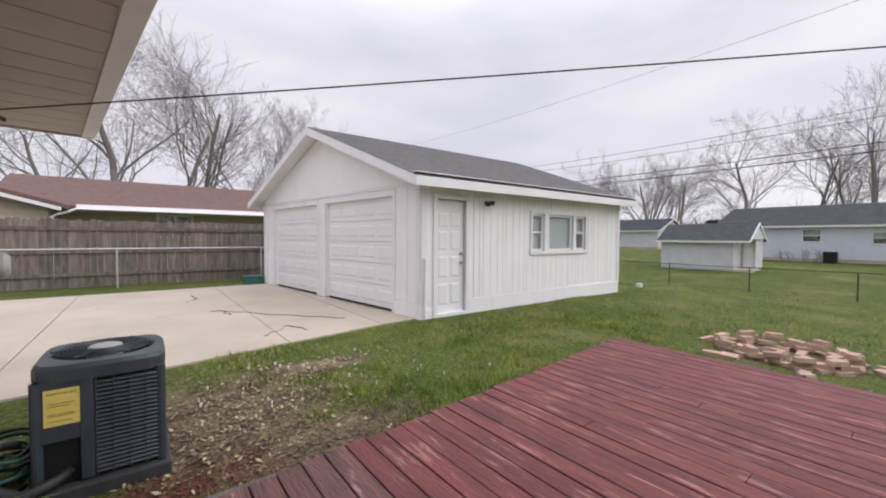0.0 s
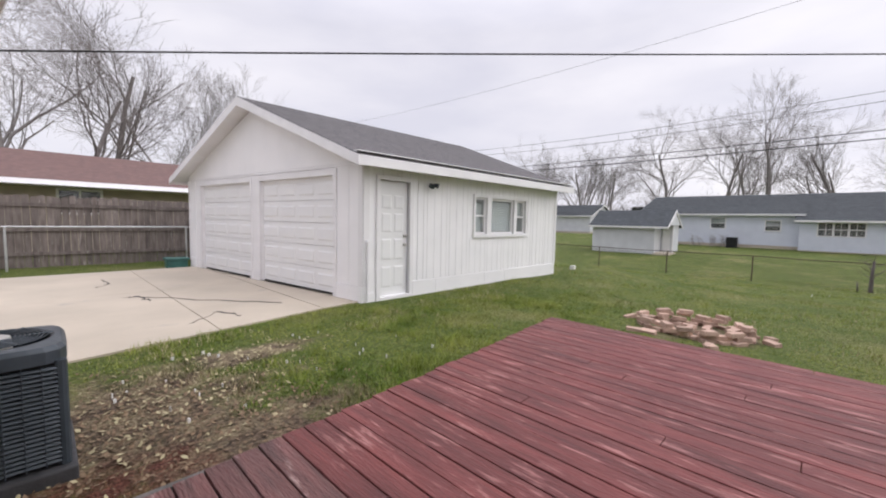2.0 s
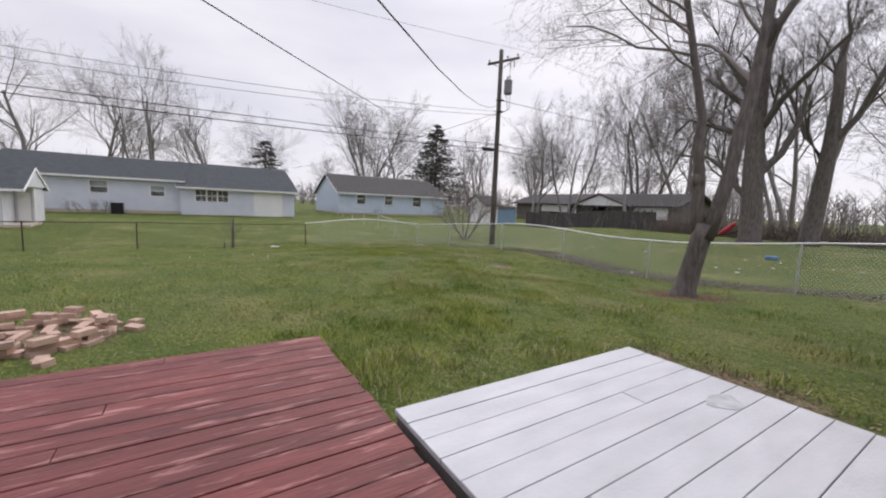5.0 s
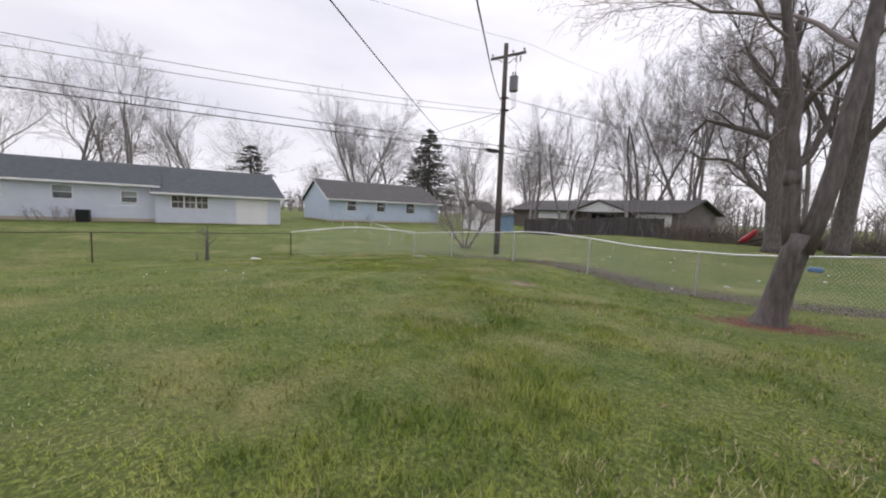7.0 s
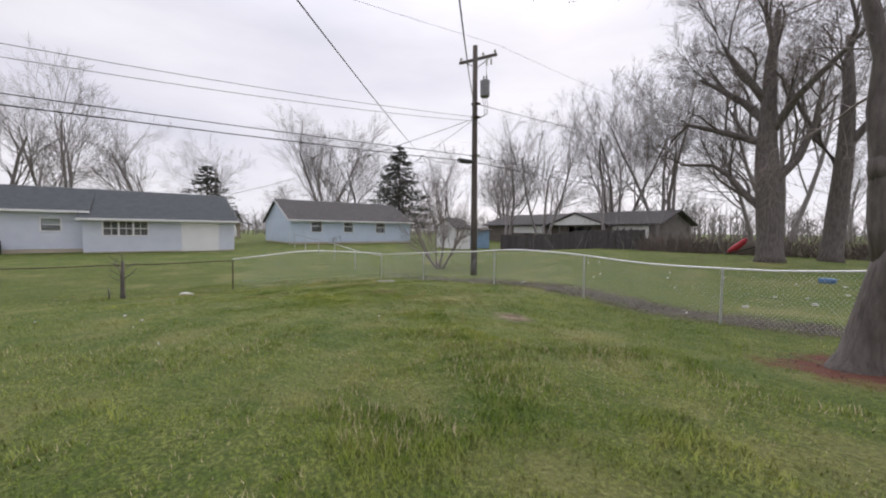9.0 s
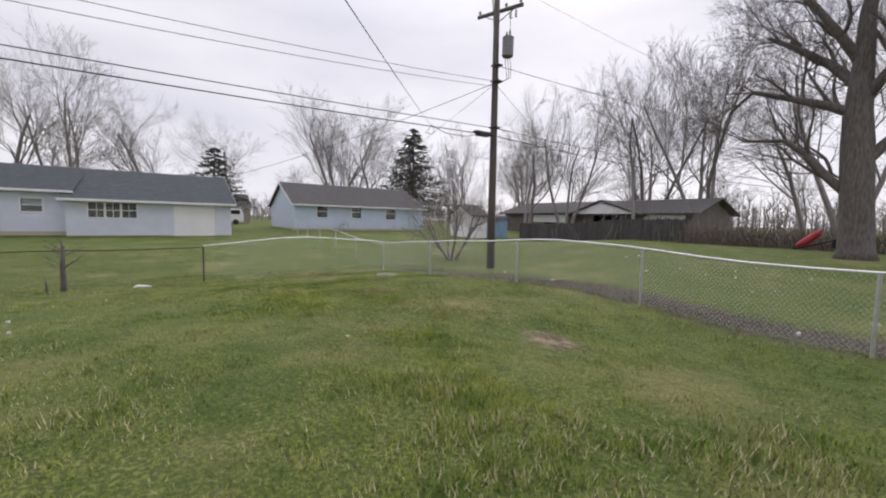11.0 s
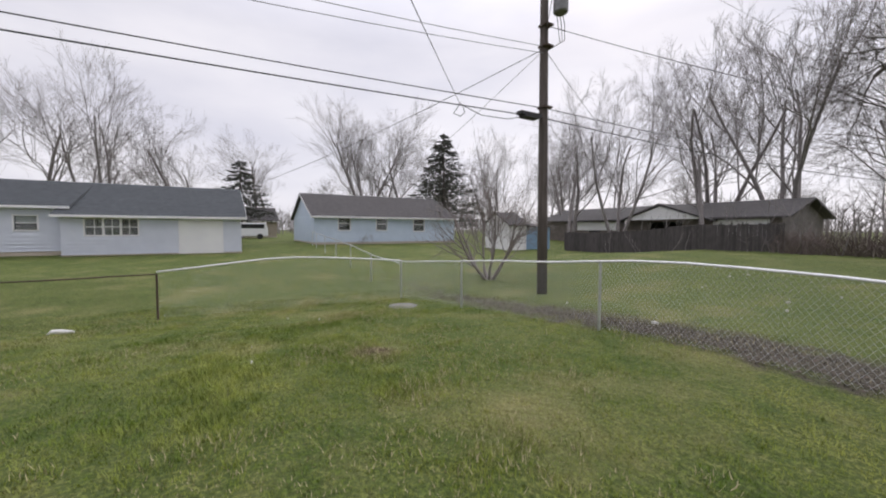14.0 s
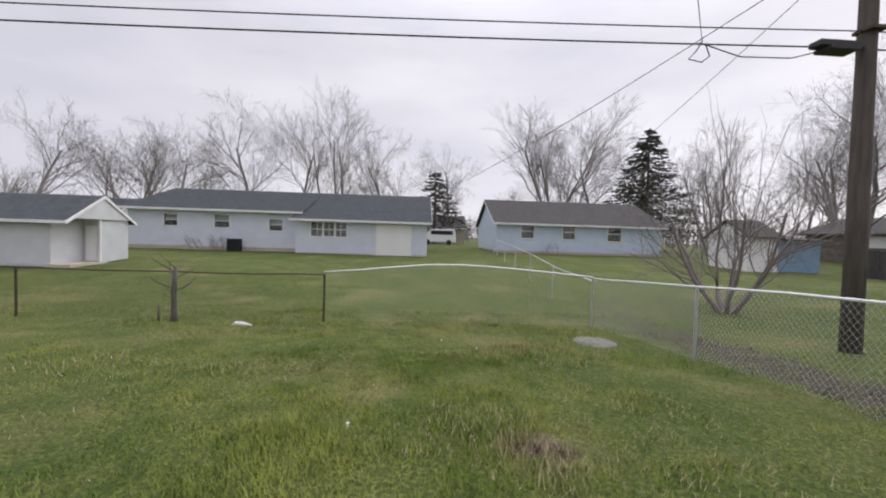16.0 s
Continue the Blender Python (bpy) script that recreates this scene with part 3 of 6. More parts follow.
    # garage doors with their trim
    for a, b in doors:
        sectional_door(g, a, b, dz[0], dz[1])
        for c, d, e, f in ((a - 0.10, a, 0.026, dz[1]), (b, b + 0.10, 0.026, dz[1]), (a - 0.10, b + 0.10, dz[1], dz[1] + 0.11)):
            s = Shape()
            block(s, g_front, c, d, e, f, -0.0115, 0.028)
            s.put("door_trim", TRIM, g, bevel=0.004)
    s = Shape()
    block(s, g_front, 3.555, 3.795, 0.026, dz[1] + .11, -0.0115, 0.02)
    s.put("centre_post", TRIM, g)
    # side door
    s = Shape()
    block(s, g_side, pdoor[0], pdoor[1], pdoor[2], pdoor[3] - .005, -0.10, -0.06)
    for c, d in ((0.22, 0.62), (0.74, 1.14), (1.26, 1.62), (1.70, 1.96)):
        for a, b in ((pdoor[0] + .09, pdoor[0] + .32), (pdoor[0] + .38, pdoor[0] + .61)):
            s.hexa([g_side(p, q, -0.06) for p, q in ((a, c), (b, c), (b, d), (a, d))] + [g_side(p, q, -0.05) for p, q in ((a + .03, c + .03), (b - .03, c + .03), (b - .03, d - .03), (a + .03, d - .03))])
    s.put("side_door", WHITE_DOOR, g)
    for a, b, c, d in ((pdoor[0] - .08, pdoor[0], -.05, pdoor[3]), (pdoor[1], pdoor[1] + .08, -.05, pdoor[3]), (pdoor[0] - .08, pdoor[1] + .08, pdoor[3], pdoor[3] + .08), (pdoor[0], pdoor[1], -.08, pdoor[2])):
        s = Shape()
        block(s, g_side, a, b, c, d, -0.10, 0.03)
        s.put("door_frame", TRIM, g, bevel=0.004)
    for zz in (1.02, 1.19):
        s = Shape()
        s.tube([g_side(pdoor[1] - .07, zz, d) for d in (-0.06, -0.045, -0.04, -0.015, 0.0, 0.01)], [0.032, 0.032, 0.012, 0.014, 0.03, 0.018], 10)
        s.put("door_knob" if zz < 1.1 else "deadbolt", BRASS, g, smooth=True)
    # window: two double-hung lights beside a blind-covered one
    for a, b, c, d, nm in ((win[0] - .06, win[1] + .06, win[3], win[3] + .07, "window_trim"), (win[0] - .08, win[1] + .08, win[2] - .08, win[2], "window_sill"),
                           (win[0] - .06, win[0], win[2], win[3], "window_trim"), (win[1], win[1] + .06, win[2], win[3], "window_trim"),
                           (3.44, 3.60, win[2], win[3], "window_mullion"), (4.54, 4.66, win[2], win[3], "window_mullion")):
        s = Shape()
        block(s, g_side, a, b, c, d, -0.09, 0.045 if nm == "window_sill" else 0.03)
        s.put(nm, TRIM, g, bevel=0.004)
    for a, b in ((win[0], 3.44), (3.60, 4.54), (4.66, win[1])):
        s = Shape()
        block(s, g_side, a, b, win[2], win[2] + .05, -0.085, -0.03)
        block(s, g_side, a, b, win[3] - .05, win[3], -0.085, -0.03)
        block(s, g_side, a, a + .04, win[2] + .05, win[3] - .05, -0.085, -0.03)
        block(s, g_side, b - .04, b, win[2] + .05, win[3] - .05, -0.085, -0.03)
        if b - a < 0.7:
            block(s, g_side, a + .04, b - .04, 1.61, 1.65, -0.08, -0.035)
        s.put("window_sash", TRIM, g)
        s = Shape()
        block(s, g_side, a + .04, b - .04, win[2] + .05, win[3] - .05, -0.066, -0.060)
        pane = s.put("window_pane", GLASS, g)
        pane.visible_shadow = False
    s = Shape()
    for k in range(13):
        z = win[2] + .07 + k * 0.055
        block(s, g_side, 3.61, 4.53, z, z + .046, -0.118 - .004 * (k % 2), -0.108)
    s.put("window_blind", BLIND, g)
    s = Shape()
    block(s, g_side, 3.05, 3.42, 1.21, 1.92, -0.14, -0.13)
    block(s, g_side, 4.67, 4.90, 1.21, 1.60, -0.14, -0.13)
    block(s, g_side, 4.67, 5.06, 1.64, 2.04, -0.14, -0.13)
    s.put("window_curtain", BLIND, g)
    # floodlight
    s = Shape()
    s.tube([g_side(1.60, 2.20, d) for d in (0.005, 0.03)], 0.05, 12)
    s.tube([g_side(1.58, 2.20, 0.03), g_side(1.56, 2.21, 0.07), g_side(1.53, 2.17, 0.14)], [0.012, 0.03, 0.055], 10)
    s.tube([g_side(1.62, 2.20, 0.03), g_side(1.64, 2.22, 0.07), g_side(1.68, 2.19, 0.14)], [0.012, 0.03, 0.055], 10)
    s.put("floodlight", ACPAINT, g, smooth=False)
    # conduit pipe by the corner
    s = Shape()
    s.tube([g_side(0.07, z, 0.045) for z in (0.03, 1.05)], 0.022, 10)
    s.tube([g_side(0.07, z, 0.045) for z in (1.05, 1.09, 1.13)], [0.03, 0.034, 0.02], 10)
    s.put("conduit_pipe", TRIM, g)
    # roof
    oh, rk, th = 0.34, 0.34, 0.10
    pitch = 1.46 / (GW / 2)
    ridge = GH + 1.52

    def roof_at(v):
        return ridge - pitch * abs(v - GW / 2)

    def rp(u, v, z):
        return GN + GU * u + GV * v + Vector((0, 0, z))
    for sgn in (-1, 1):
        s = Shape()
        v0, v1 = GW / 2, GW / 2 + sgn * (GW / 2 + oh)
        s.hexa([rp(u, v, roof_at(v) + k) for k in (-th, 0) for u, v in ((-rk, v0), (GL + .3, v0), (GL + .3, v1), (-rk, v1))])
        deck_ = s.put("roof", TRIM, g)
        s = Shape()
        n = 28
        for i in range(n):
            a, b = v1 + (v0 - v1) * i / n, v1 + (v0 - v1) * (i + 1.25) / n
            if sgn * (b - v0) < 0:
                b = v0
            s.hexa([rp(u, v, roof_at(v) + k) for u, v, k in ((-rk - .02, a, 0.002), (GL + .32, a, 0.002), (GL + .32, b, 0.002), (-rk - .02, b, 0.002), (-rk - .02, a, 0.014), (GL + .32, a, 0.014), (GL + .32, b, 0.005), (-rk - .02, b, 0.005))])
        tagged(s.put("shingle_courses", SHINGLE, g), kind="stuff")
        # fascia and rake boards
        s = Shape()
        s.hexa([rp(u, v1 + sgn * d, roof_at(v1) + k) for k in (-0.17, -0.005) for u, d in ((-rk, 0.003), (GL + .3, 0.003), (GL + .3, 0.028), (-rk, 0.028))])
        s.put("fascia", TRIM, g, bevel=0.004)
        for u0, u1 in ((-rk - .028, -rk - .003), (GL + .303, GL + .328)):
            s = Shape()
            s.hexa([rp(u, v, roof_at(v) + k) for u in (u0, u1) for v, k in ((v0, -0.19), (v1 + sgn * .028, -0.17), (v1 + sgn * .028, -0.002), (v0, -0.002))])
            s.put("rake_board", TRIM, g)
        s = Shape()
        wv = GW if sgn > 0 else 0
        s.hexa([rp(u, v, z) for z in (GH - .015, GH + .0) for u, v in ((-rk, wv), (GL + .3, wv), (GL + .3, v1), (-rk, v1))])
        s.put("soffit", TRIM, g)


build_garage()


# ---- the house beside the deck ----
HC = Vector((-1.12, 4.95, 0))
HD = Vector((0.132, -0.991, 0))
HOUT = Vector((0.991, 0.132, 0))


def h_wall(s, z, d):
    """House wall: s from its far corner towards the deck, d out of it."""
    return HC + HD * s + HOUT * d + Vector((0, 0, z))


def build_house():
    h = base("home", *h_wall(5, 0, -4))
    tagged(h, "single-storey home with beige vinyl siding and wide soffit", "house")
    win = (3.56, 5.34, -0.1, 2.12)
    s = Shape()
    slab_with_holes(s, h_wall, 0.0, 14, -0.3, 2.468, [win], -0.20, -0.012)
    wall = s.put("wall", BEIGE, h)
    s = Shape()
    block(s, h_wall, 0.0, 0.2, -0.3, 2.42, -8.0, -0.201)
    block(s, h_wall, 13.8, 14, -0.3, 2.42, -8.0, -0.201)
    block(s, h_wall, 0.0, 14, -0.3, 2.42, -8.2, -8.001)
    s.prism([(-0.2, 2.42), (-8.0, 2.42), (-4.1, 4.0)], lambda d, z, k: h_wall(k, z, d), 0.0, 0.2)
    s.put("wall_rest", BEIGE, h)
    z, step = 0.12, 0.205
    while z < 2.45:
        top = min(z + step, 2.455)
        for a, b in ((0.06, 3.44), (5.46, 13.9)):
            s = Shape()
            s.hexa([h_wall(p, q, d) for p, q, d in ((a, z, -0.0115), (b, z, -0.0115), (b, z, 0.032), (a, z, 0.032), (a, top + .01, -0.0115), (b, top + .01, -0.0115), (b, top + .01, 0.0), (a, top + .01, 0.0))])
            s.put("siding_board", BEIGE, wall)
        z += step
    s = Shape()
    block(s, h_wall, -0.02, 0.055, 0.05, 2.41, -0.03, 0.026)
    s.put("corner_trim", SOFFIT, h)
    s = Shape()
    block(s, h_wall, 0.0, 13.9, -0.3, 0.11, -0.0115, 0.005)
    s.put("foundation", CONCRETE, h)
    # sliding glass door by the deck
    for a, b, c, d in ((3.445, 3.56, 0.1, 2.2), (5.34, 5.455, 0.1, 2.2), (3.56, 5.34, 2.12, 2.2), (3.56, 5.34, 0.05, 0.16)):
        s = Shape()
        block(s, h_wall, a, b, c, d, -0.1, 0.03)
        s.put("door_frame", TRIM, h, bevel=0.004)
    for a, b in ((3.56, 4.45), (4.45, 5.34)):
        s = Shape()
        block(s, h_wall, a, b, 0.16, 2.12, -0.075, -0.068)
        s.put("door_pane", GLASS, h)
        s = Shape()
        for p, q, c, d in ((a, a + .07, .16, 2.12), (b - .07, b, .16, 2.12), (a + .07, b - .07, 2.04, 2.12), (a + .07, b - .07, .16, .26)):
            block(s, h_wall, p, q, c, d, -0.095, -0.05)
        s.put("door_sash", TRIM, h)
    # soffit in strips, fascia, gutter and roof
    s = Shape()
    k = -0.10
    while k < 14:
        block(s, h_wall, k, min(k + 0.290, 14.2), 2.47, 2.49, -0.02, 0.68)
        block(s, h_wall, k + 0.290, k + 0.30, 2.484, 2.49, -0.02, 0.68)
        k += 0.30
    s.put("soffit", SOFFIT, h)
    s = Shape()
    s.prism([(0.682, 2.45), (0.78, 2.47), (0.82, 2.58), (0.682, 2.61)], lambda d, z, k: h_wall(k, z, d), -0.11, 14.2)
    s.put("gutter", TRIM, h)
    s = Shape()
    s.prism([(0.68, 2.492), (0.68, 2.60), (-4.1, 4.2), (-8.8, 2.56), (-8.8, 2.45), (-4.1, 4.05), (-0.2, 2.53)], lambda d, z, k: h_wall(k, z, d), -0.11, 14.2)
    s.put("roof", GREYBROWN, h)
    s = Shape()
    block(s, h_wall, -0.112, -0.134, 2.45, 2.60, -8.8, 0.81)
    s.put("end_fascia", TRIM, h)


build_house()


# ---- chain-link fences ----
def link_fence(name, label, a, b, posts, height, post_mat, rail_mat, wire_mat, bulge=None, mesh=True, rail_r=0.021, bow=0.0):
    """A wire fence from a to b (x, y). posts: places along it, 0 to 1. bulge(t): extra height of the rail."""
    f = base(name, *a, at(*a))
    tagged(f, label, "fence")
    a, b = Vector((*a, 0)), Vector((*b, 0))
    n = (b - a).length

    def pt(t, up):
        p = a.lerp(b, t) + Vector((0, -bow * math.sin(math.pi * t), 0))
        g = at(p.x, p.y)
        return Vector((p.x, p.y, g + up * (height + (bulge(t) if bulge else 0))))
    for t in posts:
        s = Shape()
        p = pt(t, 0)
        top = height + (bulge(t) if bulge else 0) - 0.01
        s.tube([p + Vector((0, 0, -0.15)), p + Vector((0, 0, top)), p + Vector((0, 0, top + .03))], [0.026, 0.026, 0.012], 8)
        s.put("post", post_mat, f)
    s = Shape()
    k = max(8, int(n / 0.8))
    s.tube([pt(i / k, 1.0) for i in range(k + 1)], rail_r, 8)
    s.put("top_rail", rail_mat, f, smooth=True)
    if mesh:
        s = Shape()
        step, lean = 0.075, 0.95
        out = Vector((b.y - a.y, a.x - b.x, 0)).normalized() * 0.03
        m = int(n / step)
        for i in range(m):
            for sg in (-1, 1):
                s0 = i * step
                s1 = s0 + sg * lean
                u0, u1 = 0.03, 1.02
                if s1 < 0:
                    u1 = u0 + (u1 - u0) * s0 / lean
                    s1 = 0
                if s1 > n:
                    u1 = u0 + (u1 - u0) * (n - s0) / lean
                    s1 = n
                if u1 - u0 < 0.05:
                    continue
                s.tube([pt(s0 / n, u0) + out, pt((s0 + s1) / 2 / n, (u0 + u1) / 2) + out, pt(s1 / n, u1) + out], 0.0015, 3, cap=False)
        tagged(s.put("wire_mesh", wire_mat, f), kind="stuff")
    return f


link_fence("chain_link_fence", "galvanised chain-link fence along the neighbouring yard", (-3.2, -12.0), (22.55, -11.8),
           [(x + 3.2) / 25.75 for x in (-2.9, 0.9, 4.45, 8.15, 11.55, 15.08, 19.2)], 1.25, GALV, GALVWHITE, GALV, bow=0.6)
link_fence("chain_link_fence", "sagging chain-link fence across the bottom of the yard", (22.55, -11.8), (22.6, -5.1), [0.0],
           1.28, GALV, GALVWHITE, GALV, bulge=lambda t: 0.24 * math.sin(math.pi * min(1, t * 1.0)) ** 1.2 - 0.06 * t)
link_fence("wire_fence", "old rusty-brown wire fence at the end of the lawn", (22.6, -5.1), (22.5, 17.0),
           [0.0, 7.1 / 22.1, 10.6 / 22.1, 14.1 / 22.1, 17.6 / 22.1, 1.0], 1.16, RUST, RUST, RUST, rail_r=0.017)
link_fence("chain_link_fence", "chain-link fence running back between two homes", (22.6, -11.85), (43.0, -13.1),
           [0.18, 0.36, 0.54, 0.72, 0.9, 1.0], 1.15, GALV, GALV, GALV, mesh=False)
link_fence("chain_link_fence", "chain-link fence in front of a wooden privacy fence", (-14, 14.45), (3.4, 14.45), [0.1, 0.32, 0.545, 0.77, 0.99], 1.12, GALV, GALV, GALV, mesh=False)


# ---- wooden fences ----
def board_fence(name, label, a, b, height, width, material, z0=None, rails=True, seed=1):
    f = base(name, *a, at(*a))
    tagged(f, label, "fence")
    rng = random.Random(seed)
    a, b = Vector((*a, 0)), Vector((*b, 0))
    d = (b - a).normalized()
    o = Vector((d.y, -d.x, 0))
    n = int((b - a).length / width)
    for i in range(n):
        p = a + d * (i * width)
        g = at(p.x, p.y)
        hh = height + rng.uniform(-.05, .03)
        s = Shape()
        t = rng.uniform(-.006, .006)
        w = width - rng.uniform(0.004, 0.014)
        poly = [(0, g + rng.uniform(0, .06)), (w, g + 0.02), (w + t, g + hh - .03), (w * .75 + t, g + hh), (w * .25 + t, g + hh), (t, g + hh - .03)]
        s.prism(poly, lambda q, z, k: p + d * q + o * k + Vector((0, 0, z)), t, 0.02 + t)
        s.put("fence_board", material, f)
    if rails:
        for zz in (0.35, 1.0, height - 0.3):
            s = Shape()
            s.hexa([a + d * q + o * k + Vector((0, 0, at(*(a + d * q).xy) + zz + e)) for e in (0, 0.09) for q, k in ((0, .028), (n * width, .028), (n * width, .066), (0, .066))])
            s.put("fence_rail", material, f)
    return f


board_fence("board_fence", "weathered grey-brown wooden privacy fence with ivy stems", (-15, 14.95), (11, 14.95), 1.95, 0.15, FENCEWOOD, seed=5)
board_fence("dark_board_fence", "dark wooden privacy fence behind the neighbouring yard", (19.2, -32.6), (34.0, -32.2), 1.6, 0.2, DARKWOOD, seed=6, rails=False)


# ---- neighbouring houses ----
def far_house(name, label, x0, depth, y0, y1, z, eave, ridge, siding, roof, windows, doors=(), door_mat=None, lap=0.2, over=0.4, gable_mat=None, blinds=True, rakes=(True, True)):
    """A long low house whose wall at x0 looks towards -x. windows, doors: (y0, y1, z0, z1)."""
    h = base(name, x0 + depth / 2, (y0 + y1) / 2, z)
    tagged(h, label, "house")

    def fr(s, zz, d):
        return Vector((x0 - d, s, zz))
    s = Shape()
    slab_with_holes(s, fr, y0, y1, z - 0.3, eave, [w[:4] for w in windows], -0.15, -0.012)
    s.put("wall", siding, h)
    s = Shape()
    s.box(x0 + .151, x0 + depth, y0, y0 + .15, z - .3, eave)
    s.box(x0 + .151, x0 + depth, y1 - .15, y1, z - .3, eave)
    s.box(x0 + depth - .15, x0 + depth, y0 + .151, y1 - .151, z - .3, eave)
    for ya, yb in ((y0, y0 + .15), (y1 - .15, y1)):
        s.prism([(x0 + .02, eave), (x0 + depth - .02, eave), (x0 + depth / 2, ridge - 0.12)], lambda p, q, k: Vector((p, k, q)), ya, yb)
    s.put("end_walls", gable_mat or siding, h)
    # near-black wall: the dark of the room behind the windows, put into colour
    s = Shape()
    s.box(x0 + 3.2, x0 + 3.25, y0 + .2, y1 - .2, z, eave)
    s.put("room_shade_wall", DARKIN, h)
    # lap boards on the long wall and on both ends
    s = Shape()
    zz = z + 0.12
    while zz < eave - 0.02:
        top = min(zz + lap, eave)
        cuts = [(y0, y1)]
        for w in list(windows) + list(doors):
            if zz < w[3] + .06 and top > w[2] - .06:
                cuts = [c for a, b in cuts for c in (((a, min(b, w[0] - .07)), (max(a, w[1] + .07), b)) if w[0] < b and w[1] > a else ((a, b),)) if c[1] - c[0] > .03]
        for a, b in cuts:
            s.hexa([fr(p, q, d) for p, q, d in ((a, zz, -0.0115), (b, zz, -0.0115), (b, zz, 0.05), (a, zz, 0.05), (a, top, -0.0115), (b, top, -0.0115), (b, top, 0.0), (a, top, 0.0))])
        for ye, sg in ((y0, -1), (y1, 1)):
            s.hexa([(x0 + p, ye + sg * d, q) for p, q, d in ((0, zz, .002), (depth, zz, .002), (depth, zz, .02), (0, zz, .02), (0, top, .002), (depth, top, .002), (depth, top, .004), (0, top, .004))])
        zz += lap
    tagged(s.put("lap_siding", siding, h), kind="stuff")
    s = Shape()
    s.box(x0 - .015, x0 + depth + .01, y0 - .015, y1 + .015, z - .3, z + .11)
    s.put("foundation", CONCRETE, h)
    # roof, fascia, gutter
    pit = (ridge - eave - .1) / (depth / 2)
    xr = x0 + depth / 2
    s = Shape()
    lo = eave + .1 - pit * over
    s.prism([(x0 - over, lo), (xr, ridge), (x0 + depth + over, lo), (x0 + depth + over, lo - .12), (xr, ridge - .14), (x0 - over, lo - .12)], lambda p, q, k: Vector((p, k, q)), y0 - .3, y1 + .3)
    s.put("roof", roof, h)
    s = Shape()
    n = 22
    for i in range(n):
        p, q = x0 - over + (xr - x0 + over) * i / n, x0 - over + (xr - x0 + over) * (i + 1) / n
        zp, zq = lo + (ridge - lo) * i / n, lo + (ridge - lo) * (i + 1) / n
        s.hexa([(p, y0 - .31, zp + .003), (q, y0 - .31, zq + .003), (q, y1 + .31, zq + .003), (p, y1 + .31, zp + .003), (p - .01, y0 - .31, zp + .022), (q, y0 - .31, zq + .008), (q, y1 + .31, zq + .008), (p - .01, y1 + .31, zp + .022)])
    tagged(s.put("shingle_courses", roof, h), kind="stuff")
    s = Shape()
    s.box(x0 - over - .09, x0 - over - .003, y0 - .32, y1 + .32, lo - .13, lo - .005)
    s.put("gutter", TRIM, h)
    s = Shape()
    s.box(x0 - over, x0 - .012, y0 - .3, y1 + .3, lo - .15, lo - .125)
    s.put("soffit", TRIM, h)
    for ye, shown in zip((y0 - .33, y1 + .302), rakes):
        if not shown:
            continue
        s = Shape()
        s.prism([(x0 - over, lo), (xr, ridge), (xr, ridge - .18), (x0 - over, lo - .16)], lambda p, q, k: Vector((p, k, q)), ye, ye + .025)
        s.prism([(x0 + depth + over, lo), (xr, ridge), (xr, ridge - .18), (x0 + depth + over, lo - .16)], lambda p, q, k: Vector((p, k, q)), ye, ye + .025)
        s.put("rake_board", TRIM, h)
    for w in windows:
        a, b, c, d, lights = w
        s = Shape()
        for p, q, e, f in ((a - .07, a, c - .07, d + .07), (b, b + .07, c - .07, d + .07), (a, b, d, d + .07), (a, b, c - .07, c)):
            block(s, fr, p, q, e, f, -0.1, 0.03)
        for k in range(1, lights):
            m = a + (b - a) * k / lights
            block(s, fr, m - .05, m + .05, c, d, -0.1, 0.02)
        for k in range(lights):
            p, q = a + (b - a) * k / lights, a + (b - a) * (k + 1) / lights
            block(s, fr, p, q, (c + d) / 2 - .025, (c + d) / 2 + .025, -0.085, -0.03)
            if lights > 1:
                block(s, fr, (p + q) / 2 - .015, (p + q) / 2 + .015, c, d, -0.08, -0.035)
        s.put("window_frame", TRIM, h)
        s = Shape()
        block(s, fr, a, b, c, d, -0.066, -0.06)
        s.put("window_pane", GLASS, h)
        if lights == 1 and blinds:
            s = Shape()
            block(s, fr, a + .02, b - .02, (c + d) / 2 + .03, d, -0.14, -0.13)
            s.put("window_blind", BLIND, h)
    for a, b, c, d in doors:
        s = Shape()
        block(s, fr, a, b, c, d, -0.0115, 0.006)
        n = 4
        for i in range(n):
            e = (d - c) / n
            block(s, fr, a + .03, b - .03, c + i * e + .012, c + (i + 1) * e - .012, 0.006, 0.016)
        s.put("door", door_mat or WHITE_DOOR, h)
        s = Shape()
        for p, q, e, f in ((a - .07, a, c, d), (b, b + .07, c, d), (a - .07, b + .07, d, d + .08)):
            block(s, fr, p, q, e, f, -0.0115, 0.03)
        s.put("door_trim", TRIM, h)
    return h


far_house("long_house", "long pale blue-grey house with dark shingle roof", 39.9, 11.0, 0.9, 12.1, -0.05, 2.58, 4.42, BLUEWHITE, SLATE,
          [(8.91, 9.76, 1.40, 2.16, 1), (5.53, 6.5, 1.36, 2.2, 1), (2.01, 2.89, 1.25, 2.0, 1)], rakes=(False, True))
far_house("house_extension", "pale blue-grey garage wing with a white overhead door", 39.1, 12.6, -7.8, 0.88, -0.25, 2.12, 4.43, BLUEWHITE, SLATE,
          [(-2.44, -0.12, 0.97, 1.88, 3)], [(-6.71, -4.47, -0.2, 1.8)], rakes=(True, False))
